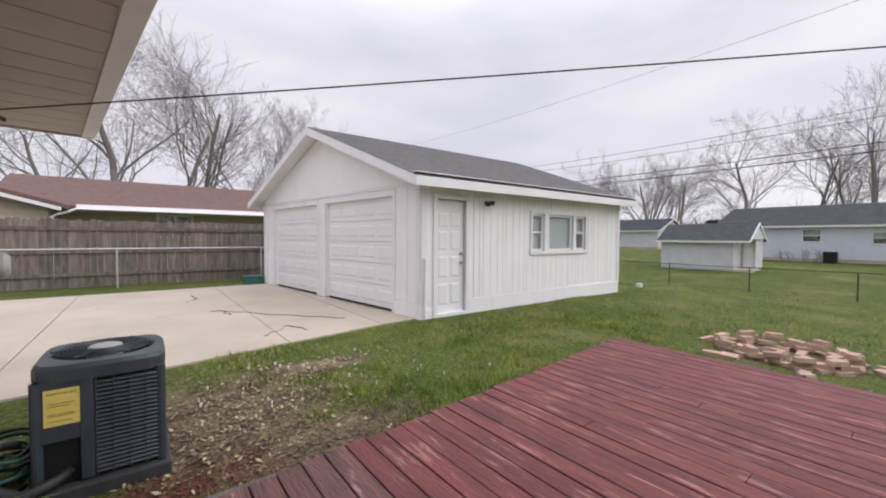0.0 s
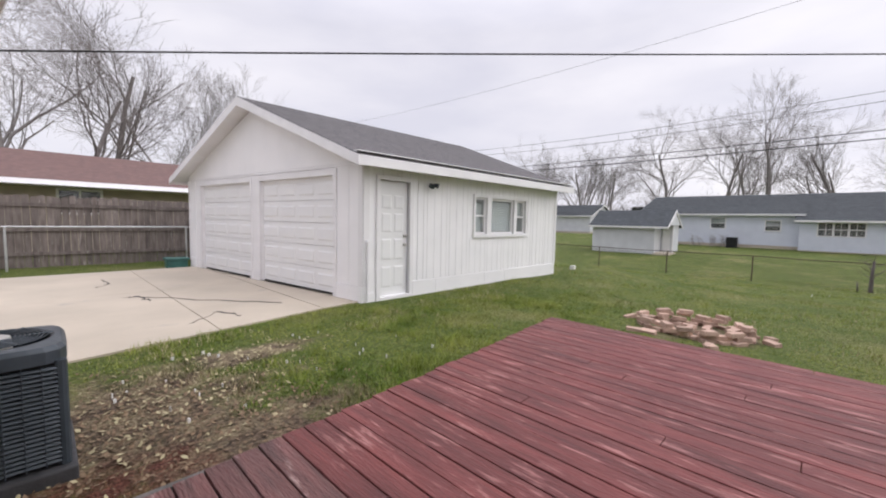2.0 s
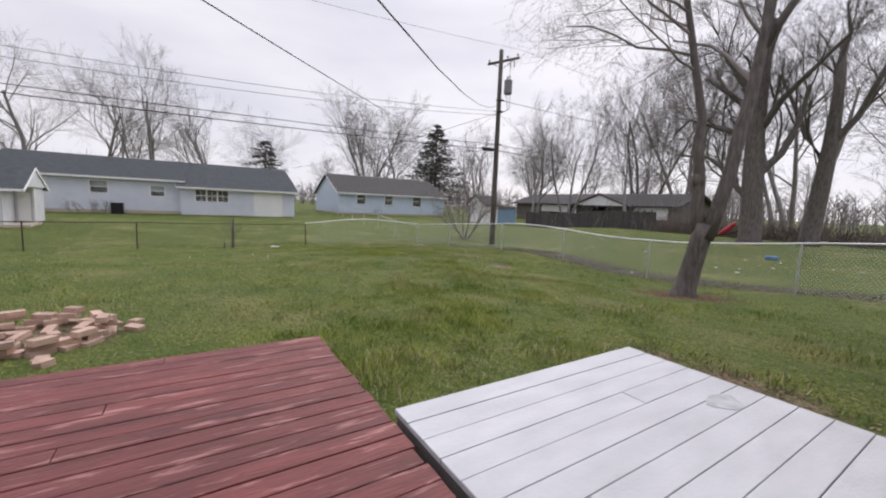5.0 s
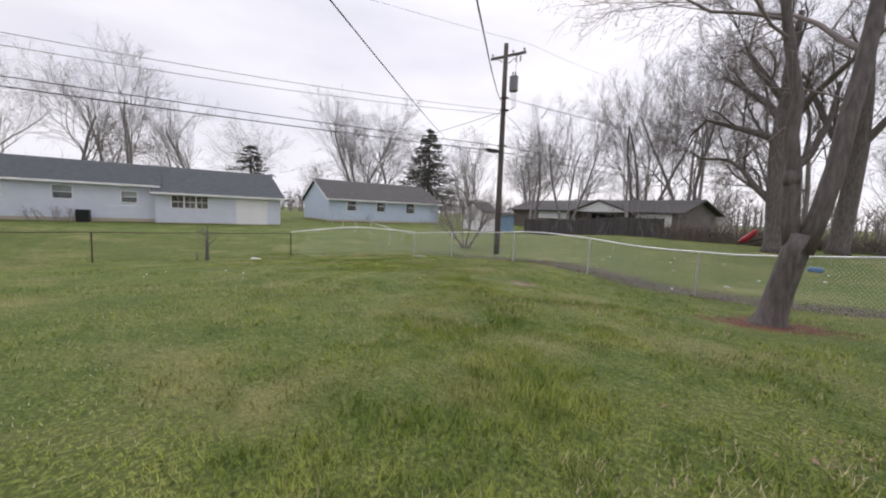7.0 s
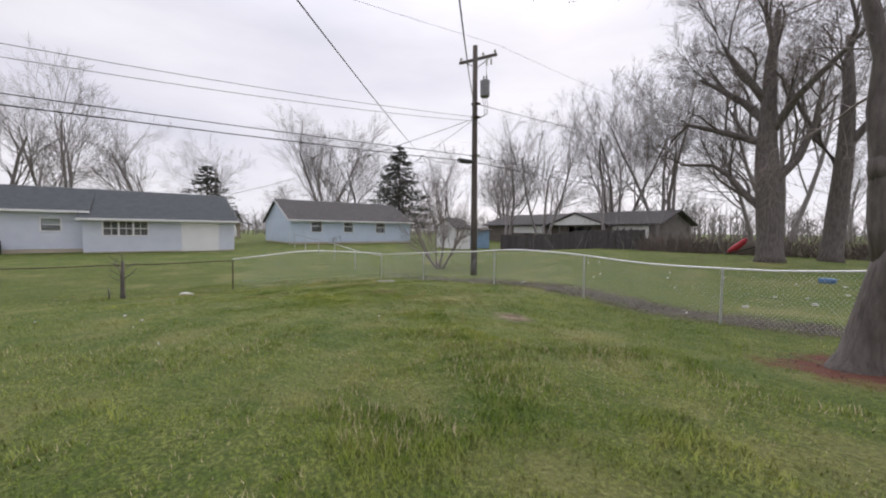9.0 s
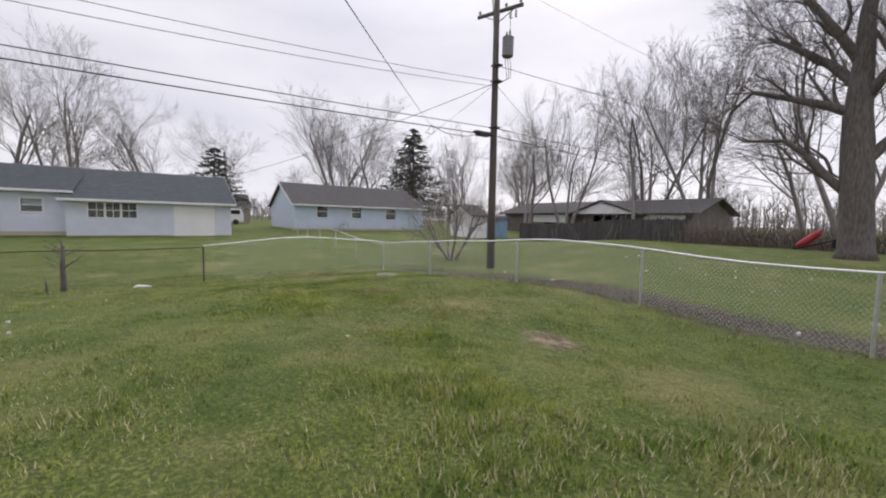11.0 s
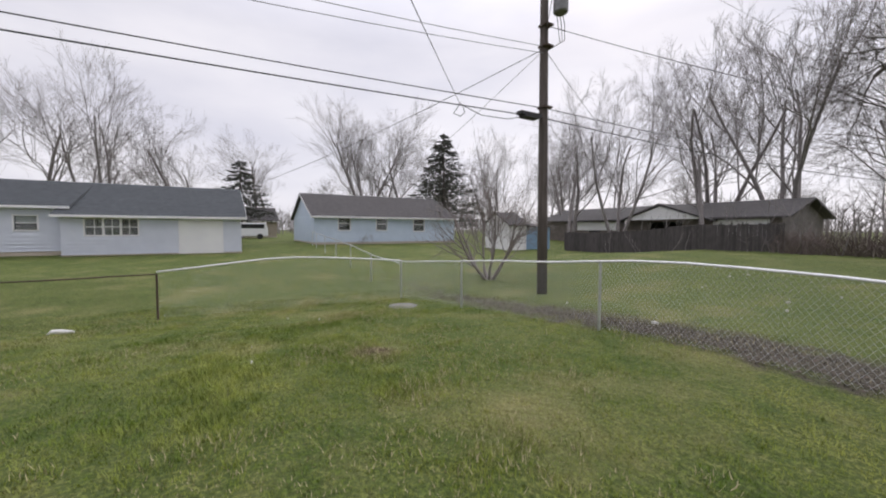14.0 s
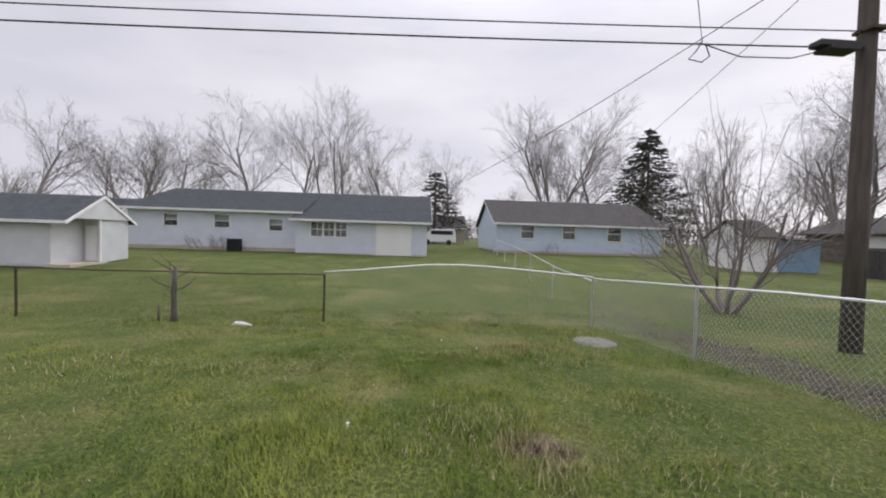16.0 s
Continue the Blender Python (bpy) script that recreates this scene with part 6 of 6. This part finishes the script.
def build_wall_services():
    s = Shape()
    pts = [h_wall(2.02, 2.41, -.0), h_wall(1.97, 2.36, .05), h_wall(1.94, 2.2, .065)] + [h_wall(1.94, z, .065) for z in (1.9, 1.4, .9, .55)] + [h_wall(1.95, .32, .09), h_wall(1.98, .17, .18), Vector((-0.52, 2.90, .12)), Vector((-0.40, 2.99, .13)), Vector((-0.34, 3.03, .16))]
    s.tube(pts, [.03] + [.036] * 9 + [.03, .02], 12)
    tagged(s.put("insulated_pipe", CABLE, smooth=True), "thick black insulated refrigerant pipe down the siding", "pipe")
    m = base("electric_meter", *h_wall(1.45, 1.3, .06))
    tagged(m, "grey electric meter box with round glass meter", "meter")
    s = Shape()
    block(s, h_wall, 1.32, 1.62, 1.12, 1.46, .018, .15)
    s.put("box", METER, m, bevel=.01)
    s = Shape()
    s.tube([h_wall(1.44, 1.31, d) for d in (.15, .17, .18, .25, .275)], [.095, .095, .085, .082, .06], 20)
    s.put("meter_dial", METER, m)
    s = Shape()
    block(s, h_wall, 1.62, 1.80, 0.88, 1.118, .018, .12)
    s.put("disconnect_box", CONDUIT, m, bevel=.008)
    s = Shape()
    block(s, h_wall, 1.50, 1.585, 1.462, 2.30, .018, .06)
    s.put("riser_conduit", TRIM, m)
    s = Shape()
    s.tube([h_wall(1.76, .88, .05), h_wall(1.74, .5, .06), h_wall(1.66, .3, .1), (-.62, 3.45, .2)], .022, 8)
    s.tube([h_wall(1.36, 1.12, .05), h_wall(1.36, .05, .05)], .016, 8)
    s.put("conduit", CONDUIT, m, smooth=True)
    rng = random.Random(5)
    s = Shape()
    for k in range(5):
        a = rng.uniform(1.2, 1.9)
        s.tube([h_wall(a + rng.uniform(-.04, .04), z, .03 + rng.uniform(0, .05)) for z in (2.35, 1.9, 1.5, 1.1, .75, .4, .1)], .006, 5)
    s.tube([h_wall(1.25, z, .04) for z in (1.2, .9, .5, .05)], .012, 6)
    s.tube([h_wall(1.5, 2.3, .05), h_wall(1.2, 2.25, .2), h_wall(1.1, 2.05, .18), h_wall(1.15, 1.9, .12)], .008, 5)
    s.tube([h_wall(1.55, 2.3, .05), h_wall(1.3, 2.3, .12), h_wall(1.12, 2.27, .25)], .014, 6)
    s.tube([h_wall(1.3 + .13 * math.cos(a), .95 + .1 * math.sin(a), .1 + .02 * a) for a in np.linspace(0, 5.5, 14)], .008, 5)
    s.put("loose_cables", CABLE, m, smooth=True)
    s = Shape()
    for k in range(9):
        c = Vector((-.66 + rng.uniform(-.07, .07), 3.2 + rng.uniform(-.15, .2), .06 + k * .03))
        r = rng.uniform(.13, .23)
        tl = rng.uniform(-.5, .5)
        s.tube([c + Vector((r * math.cos(a) * .7, r * math.sin(a), .12 * tl * math.sin(a + k) + rng.uniform(-.01, .01))) for a in np.linspace(0, 6.1, 18)], .012, 6)
    tagged(s.put("garden_hose", HOSE, smooth=True), "tangled dark green garden hose on the ground", "hose")
    s = Shape()
    for k in range(170):
        a, q = rng.uniform(0, 6.28), rng.uniform(0, .16)
        p = Vector((-.66 + q * math.cos(a), 2.55 + 1.6 * q * math.sin(a), 0))
        d = Vector((math.cos(a), math.sin(a), 0))
        w = Vector((-d.y, d.x, 0)) * .007
        ln = rng.uniform(.14, .3)
        b = len(s.v)
        s.v += [tuple(p - w), tuple(p + w), tuple(p + d * ln * .4 + w + Vector((0, 0, ln * .7))), tuple(p + d * ln * .4 - w + Vector((0, 0, ln * .7))), tuple(p + d * ln + Vector((0, 0, ln * .55)))]
        s.f += [(b, b + 1, b + 2, b + 3), (b + 3, b + 2, b + 4)]
    tagged(s.put("daylily_clump", mat("fresh_green_leaf", (0.22, 0.30, 0.07), (0.13, 0.2, 0.04), .6, scale=9)), "clump of fresh green strap leaves by the wall", "plant", kind="stuff")


build_wall_services()


# ---- brick ring ----
def build_bricks():
    f = base("brick_pile", 6.85, 1.25, at(6.85, 1.25))
    tagged(f, "tumbled ring of tan and pink bricks on the lawn", "fire pit")
    sh = Shape()
    sh.box(-.1, .1, -.048, .048, 0, .058)
    me = sh.mesh("brick", BRICK)
    rng = random.Random(13)
    for row in range(4):
        n = (20, 19, 16, 9)[row]
        for k in range(n):
            a = 2 * math.pi * (k + .5 * row) / n + rng.uniform(-.08, .08)
            rr = .58 + rng.uniform(-.12, .12)
            if rng.random() < (.0, .04, .15, .35)[row]:
                continue
            x, y = 6.85 + rr * .95 * math.cos(a), 1.25 + rr * 1.1 * math.sin(a)
            ob = new("brick", me)
            ob.parent = f
            ob.matrix_parent_inverse = Matrix.Translation(f.location).inverted()
            ob.matrix_basis = pose(x, y, at(x, y) - .012 + row * .0595, rng.uniform(-3, 3), rng.uniform(-4, 4), math.degrees(a) + 90 + rng.uniform(-28, 28))
    for k in range(14):
        a, rr = rng.uniform(0, 6.28), rng.uniform(.1, .35) if k % 2 else rng.uniform(.80, 1.0)
        x, y = 6.85 + rr * math.cos(a), 1.25 + 1.1 * rr * math.sin(a)
        ob = new("brick", me)
        ob.parent = f
        ob.matrix_parent_inverse = Matrix.Translation(f.location).inverted()
        ob.matrix_basis = pose(x, y, at(x, y) - .005, rng.uniform(-14, 14), rng.uniform(-12, 12), rng.uniform(0, 360))


build_bricks()


# ---- small things ----
def build_small_things():
    rng = random.Random(17)
    s = Shape()
    x, y = 20.6, -11.0
    s.tube([(x, y, at(x, y) + z) for z in (-.05, .012, .022)], [.42, .42, .39], 22)
    tagged(s.put("stone_disc", STONE), "flat round grey stone lid set in the lawn", "manhole cover")
    s = Shape()
    s.box(39.0, 39.6, 4.55, 5.25, at(39, 5) - .02, .62)
    for k in range(8):
        s.box(38.985, 38.999, 4.6 + k * .08, 4.62 + k * .08, .0, .58)
    tagged(s.put("condenser_unit", ACDARK, bevel=.02), "small dark air conditioner unit by the long house", "air conditioner")
    s = Shape()
    x, y = 11.9, -27.6
    z = at(x, y)
    s.tube([(x + .5, y, z + .35), (x + .2, y, z + .55), (x - .2, y, z + .95), (x - .3, y, z + 1.1)], [.08, .17, .14, .04], 10)
    tagged(s.put("red_cart_tub", REDPLASTIC), "red plastic garden cart tipped on the grass", "cart")
    s = Shape()
    s.tube([(x - .9, y + a, z + .5) for a in (-.08, .08)], .24, 16)
    s.tube([(x + .6, y + .1, z + .2), (x - .3, y + .1, z + .5), (x - 1.2, y + .1, z + .85)], .03, 6)
    tagged(s.put("cart_wheel", TYRE), "black wheel and handle beside the red cart", "wheel")
    s = Shape()
    x, y = 7.6, -21.0
    s.box(x - .22, x + .22, y - .14, y + .14, at(x, y) - .02, at(x, y) + .16)
    tagged(s.put("blue_tub", TARPBLUE, bevel=.04), "low blue plastic tub on the neighbouring lawn", "tub")
    s = Shape()
    s.box(2.45, 2.95, 13.05, 13.45, -.02, .22)
    s.box(2.41, 2.99, 13.0, 13.5, .22, .27)
    tagged(s.put("storage_bin", TEAL, bevel=.03), "green plastic bin by the garage corner", "bin")
    s = Shape()
    for k in range(70):
        if k < 14:
            x, y = rng.uniform(12, 21), rng.uniform(-10, 0)
        elif k < 40:
            x, y = rng.uniform(2, 18), rng.uniform(-22, -13)
        else:
            x, y = rng.uniform(0.3, 3.2), rng.uniform(3, 5)
        w = rng.uniform(.008, .03) if k < 14 else rng.uniform(.006, .016) if k >= 40 else rng.uniform(.02, .075)
        a = rng.uniform(0, 6.28)
        c, d = w * math.cos(a), w * math.sin(a)
        z = at(x, y)
        s.hexa([(x + p, y + q, z + e) for e in (0.0, .03 + w * .3) for p, q in ((-c, -d), (d * .5, -c * .5), (c, d), (-d * .5, c * .5))])
    tagged(s.put("litter_bits", PAPER), "scattered white scraps on the grass", "litter", kind="stuff")
    s = Shape()
    x, y = 21.85, -3.5
    s.tube([(x, y - .2, at(x, y) + .03), (x + .03, y, at(x, y) + .05), (x + .02, y + .16, at(x, y) + .07), (x, y + .24, at(x, y) + .02)], [.02, .05, .045, .015], 8)
    tagged(s.put("white_bottle", PAPER), "crumpled white plastic bag on the grass", "litter")
    s = Shape()
    s.box(12.0, 12.14, 5.6, 5.75, -.05, .12)
    tagged(s.put("pipe_stub", PAPER, bevel=.02), "small white pipe cap in the lawn", "pipe")
    # dead leaves and wood chips by the air conditioner, under the platform edge and along the wire fence
    s = Shape()

    def chip(x, y, e):
        a, b = rng.uniform(0, 6.28), rng.uniform(-.5, .5)
        u = Vector((math.cos(a), math.sin(a), b)) * e
        v = Vector((-math.sin(a), math.cos(a), rng.uniform(-.5, .5))) * e * rng.uniform(.25, .7)
        p = Vector((x, y, at(x, y) + .008 + abs(b) * e))
        o = len(s.v)
        s.v += [tuple(p - u), tuple(p + v), tuple(p + u), tuple(p - v)]
        s.f.append((o, o + 1, o + 2, o + 3))
    for k in range(2400):
        x, y = (rng.gauss(.45, .5), rng.gauss(3.5, .5)) if k % 4 else (rng.gauss(1.2, .6), rng.gauss(2.95, .35))
        if y > deck_left(x) + .03 and y < 5.25 + .16 * x and x > -.8:
            chip(x, y, rng.uniform(.006, .026))
    for k in range(700):
        x, y = rng.gauss(2.6, .6), rng.gauss(-4.3, .3)
        if y < -3.98:
            chip(x, y, rng.uniform(.008, .03))
    tagged(s.put("leaf_litter", LITTER), "scattered dead leaves and bark chips", "leaves", kind="stuff")
    s = Shape()
    for k in range(900):
        x, y = (rng.gauss(.5, .5), rng.gauss(3.6, .45)) if k % 3 else (rng.gauss(1.5, .45), rng.gauss(4.35, .25))
        if y > deck_left(x) + .03 and y < 5.2 + .16 * x and x > -.4:
            chip(x, y, rng.uniform(.006, .03))
    tagged(s.put("straw_litter", STRAW), "pale straw and dry stalks on the bare soil", "straw", kind="stuff")
    s = Shape()
    for k in range(3600):
        chip(rng.uniform(-2, 22.3), -12.5 - abs(rng.gauss(0, .55)), rng.uniform(.012, .045))
    for k in range(500):
        chip(5.9 + rng.gauss(0, .5), -10.2 + rng.gauss(0, .5), rng.uniform(.01, .03))
    tagged(s.put("leaf_mould", WETLEAF), "dark damp leaves along the wire fence and tree foot", "leaves", kind="stuff")
    # parked van far off between the houses
    c = base("white_van", 62, -9.5, at(62, -9.5))
    tagged(c, "white van parked far off between two homes", "van")
    z = at(62, -9.5)
    s = Shape()
    s.prism([(-11.8, z + .35), (-7.2, z + .35), (-7.2, z + 1.2), (-8.0, z + 1.3), (-8.6, z + 1.95), (-11.6, z + 2.0), (-11.8, z + 1.2)], lambda p, q, k: Vector((62 + k, p, q)), 0, 1.8)
    s.put("body", CARWHITE, c, bevel=.08)
    s = Shape()
    s.box(61.985, 61.997, -11.4, -8.6, z + 1.3, z + 1.8)
    s.put("window", ACDARK, c)
    for yy in (-10.9, -8.2):
        s = Shape()
        s.tube([(x, yy, z + .33) for x in (61.95, 62.2)], .33, 16)
        s.put("wheel", TYRE, c)


build_small_things()


# ---- grass ----
def soft_noise(x, y, scale, seed):
    """Smooth random field, 0 to 1."""
    rs = np.random.RandomState(seed)
    g = rs.rand(64, 64)
    u, v = x * scale, y * scale
    i, j = np.floor(u).astype(int), np.floor(v).astype(int)
    f, h = u - i, v - j
    f, h = f * f * (3 - 2 * f), h * h * (3 - 2 * h)
    q = lambda a, b: g[a % 64, b % 64]
    return (q(i, j) * (1 - f) + q(i + 1, j) * f) * (1 - h) + (q(i, j + 1) * (1 - f) + q(i + 1, j + 1) * f) * h


def build_grass(count, tall, material, name, label, seed, dead):
    rs = np.random.RandomState(seed)
    n = count * 9
    x, y = rs.uniform(-1, 24, n), rs.uniform(-14.5, 9, n)
    d = np.full(n, 99.0)
    for (ax, ay), (bx, by) in (((2, -1), (8, -5.2)), ((8, -5.2), (14, -7.6)), ((14, -7.6), (20, -7.0)), ((0.5, 3.6), (5, 4.2))):
        t = np.clip(((x - ax) * (bx - ax) + (y - ay) * (by - ay)) / ((bx - ax) ** 2 + (by - ay) ** 2), 0, 1)
        d = np.minimum(d, np.hypot(x - ax - t * (bx - ax), y - ay - t * (by - ay)))
    clump = 0.55 * soft_noise(x, y, 1.1, 1) + 0.45 * soft_noise(x, y, 4.3, 2)
    keep = rs.rand(n) < (1.0 / (1 + (d / 2.6) ** 2)) * (0.12 + 1.5 * clump ** 1.5)
    if dead:
        keep &= soft_noise(x, y, .6, 8) + .5 * soft_noise(x, y, 2.1, 9) > .74
    keep &= ~((x < 5.06) & (y > -1.32) & (y < 2.22 + .088 * x))
    keep &= ~((x > 1.5) & (x < 3.40) & (y > -3.88) & (y < -1.3))
    keep &= ~((y > 5.26 + .16 * (x - .2)) & (x < 4)) & ~((x > 3.8) & (x < 10.7) & (y > 5.6)) & ~(x < -.75)
    dirt = np.maximum.reduce([np.exp(-(((x - a) / b) ** 2 + ((y - c) / e) ** 2)) for a, b, c, e in ((.3, .95, 3.5, .9), (.95, .7, 2.75, .4), (1.55, .6, 4.42, .25), (2.4, 1.0, -4.15, .45), (5.8, .9, -9.9, .9), (6.85, .8, 1.25, .8), (10.9, .6, -8.6, .5))])
    keep &= rs.rand(n) > dirt * 1.6
    x, y, clump = x[keep][:count], y[keep][:count], clump[keep][:count]
    n = len(x)
    z = land(x, y)
    hgt = tall * (0.016 + 0.085 * clump ** 2.2) * rs.uniform(.6, 1.5, n)
    a, lean = rs.uniform(0, 6.283, n), rs.uniform(.2, 1.0, n)
    w = rs.uniform(.0026, .006, n)
    v = np.zeros((n, 3, 3))
    v[:, 0] = np.stack([x - w * np.sin(a), y + w * np.cos(a), z - .004], 1)
    v[:, 1] = np.stack([x + w * np.sin(a), y - w * np.cos(a), z - .004], 1)
    v[:, 2] = np.stack([x + hgt * lean * np.cos(a), y + hgt * lean * np.sin(a), z + hgt], 1)
    me = bpy.data.meshes.new("grass_blades")
    me.vertices.add(n * 3)
    me.vertices.foreach_set("co", v.ravel())
    me.loops.add(n * 3)
    me.loops.foreach_set("vertex_index", np.arange(n * 3, dtype=np.int32))
    me.polygons.add(n)
    me.polygons.foreach_set("loop_start", np.arange(0, n * 3, 3, dtype=np.int32))
    me.update()
    me.materials.append(material)
    tagged(new(name, me), label, "grass", kind="stuff")


build_grass(280000, 1.0, BLADES, "grass_blades", "short clumpy green spring grass", 5, False)
build_grass(36000, 1.2, STRAW, "dry_grass", "straw-coloured dead grass stalks in patches", 6, True)
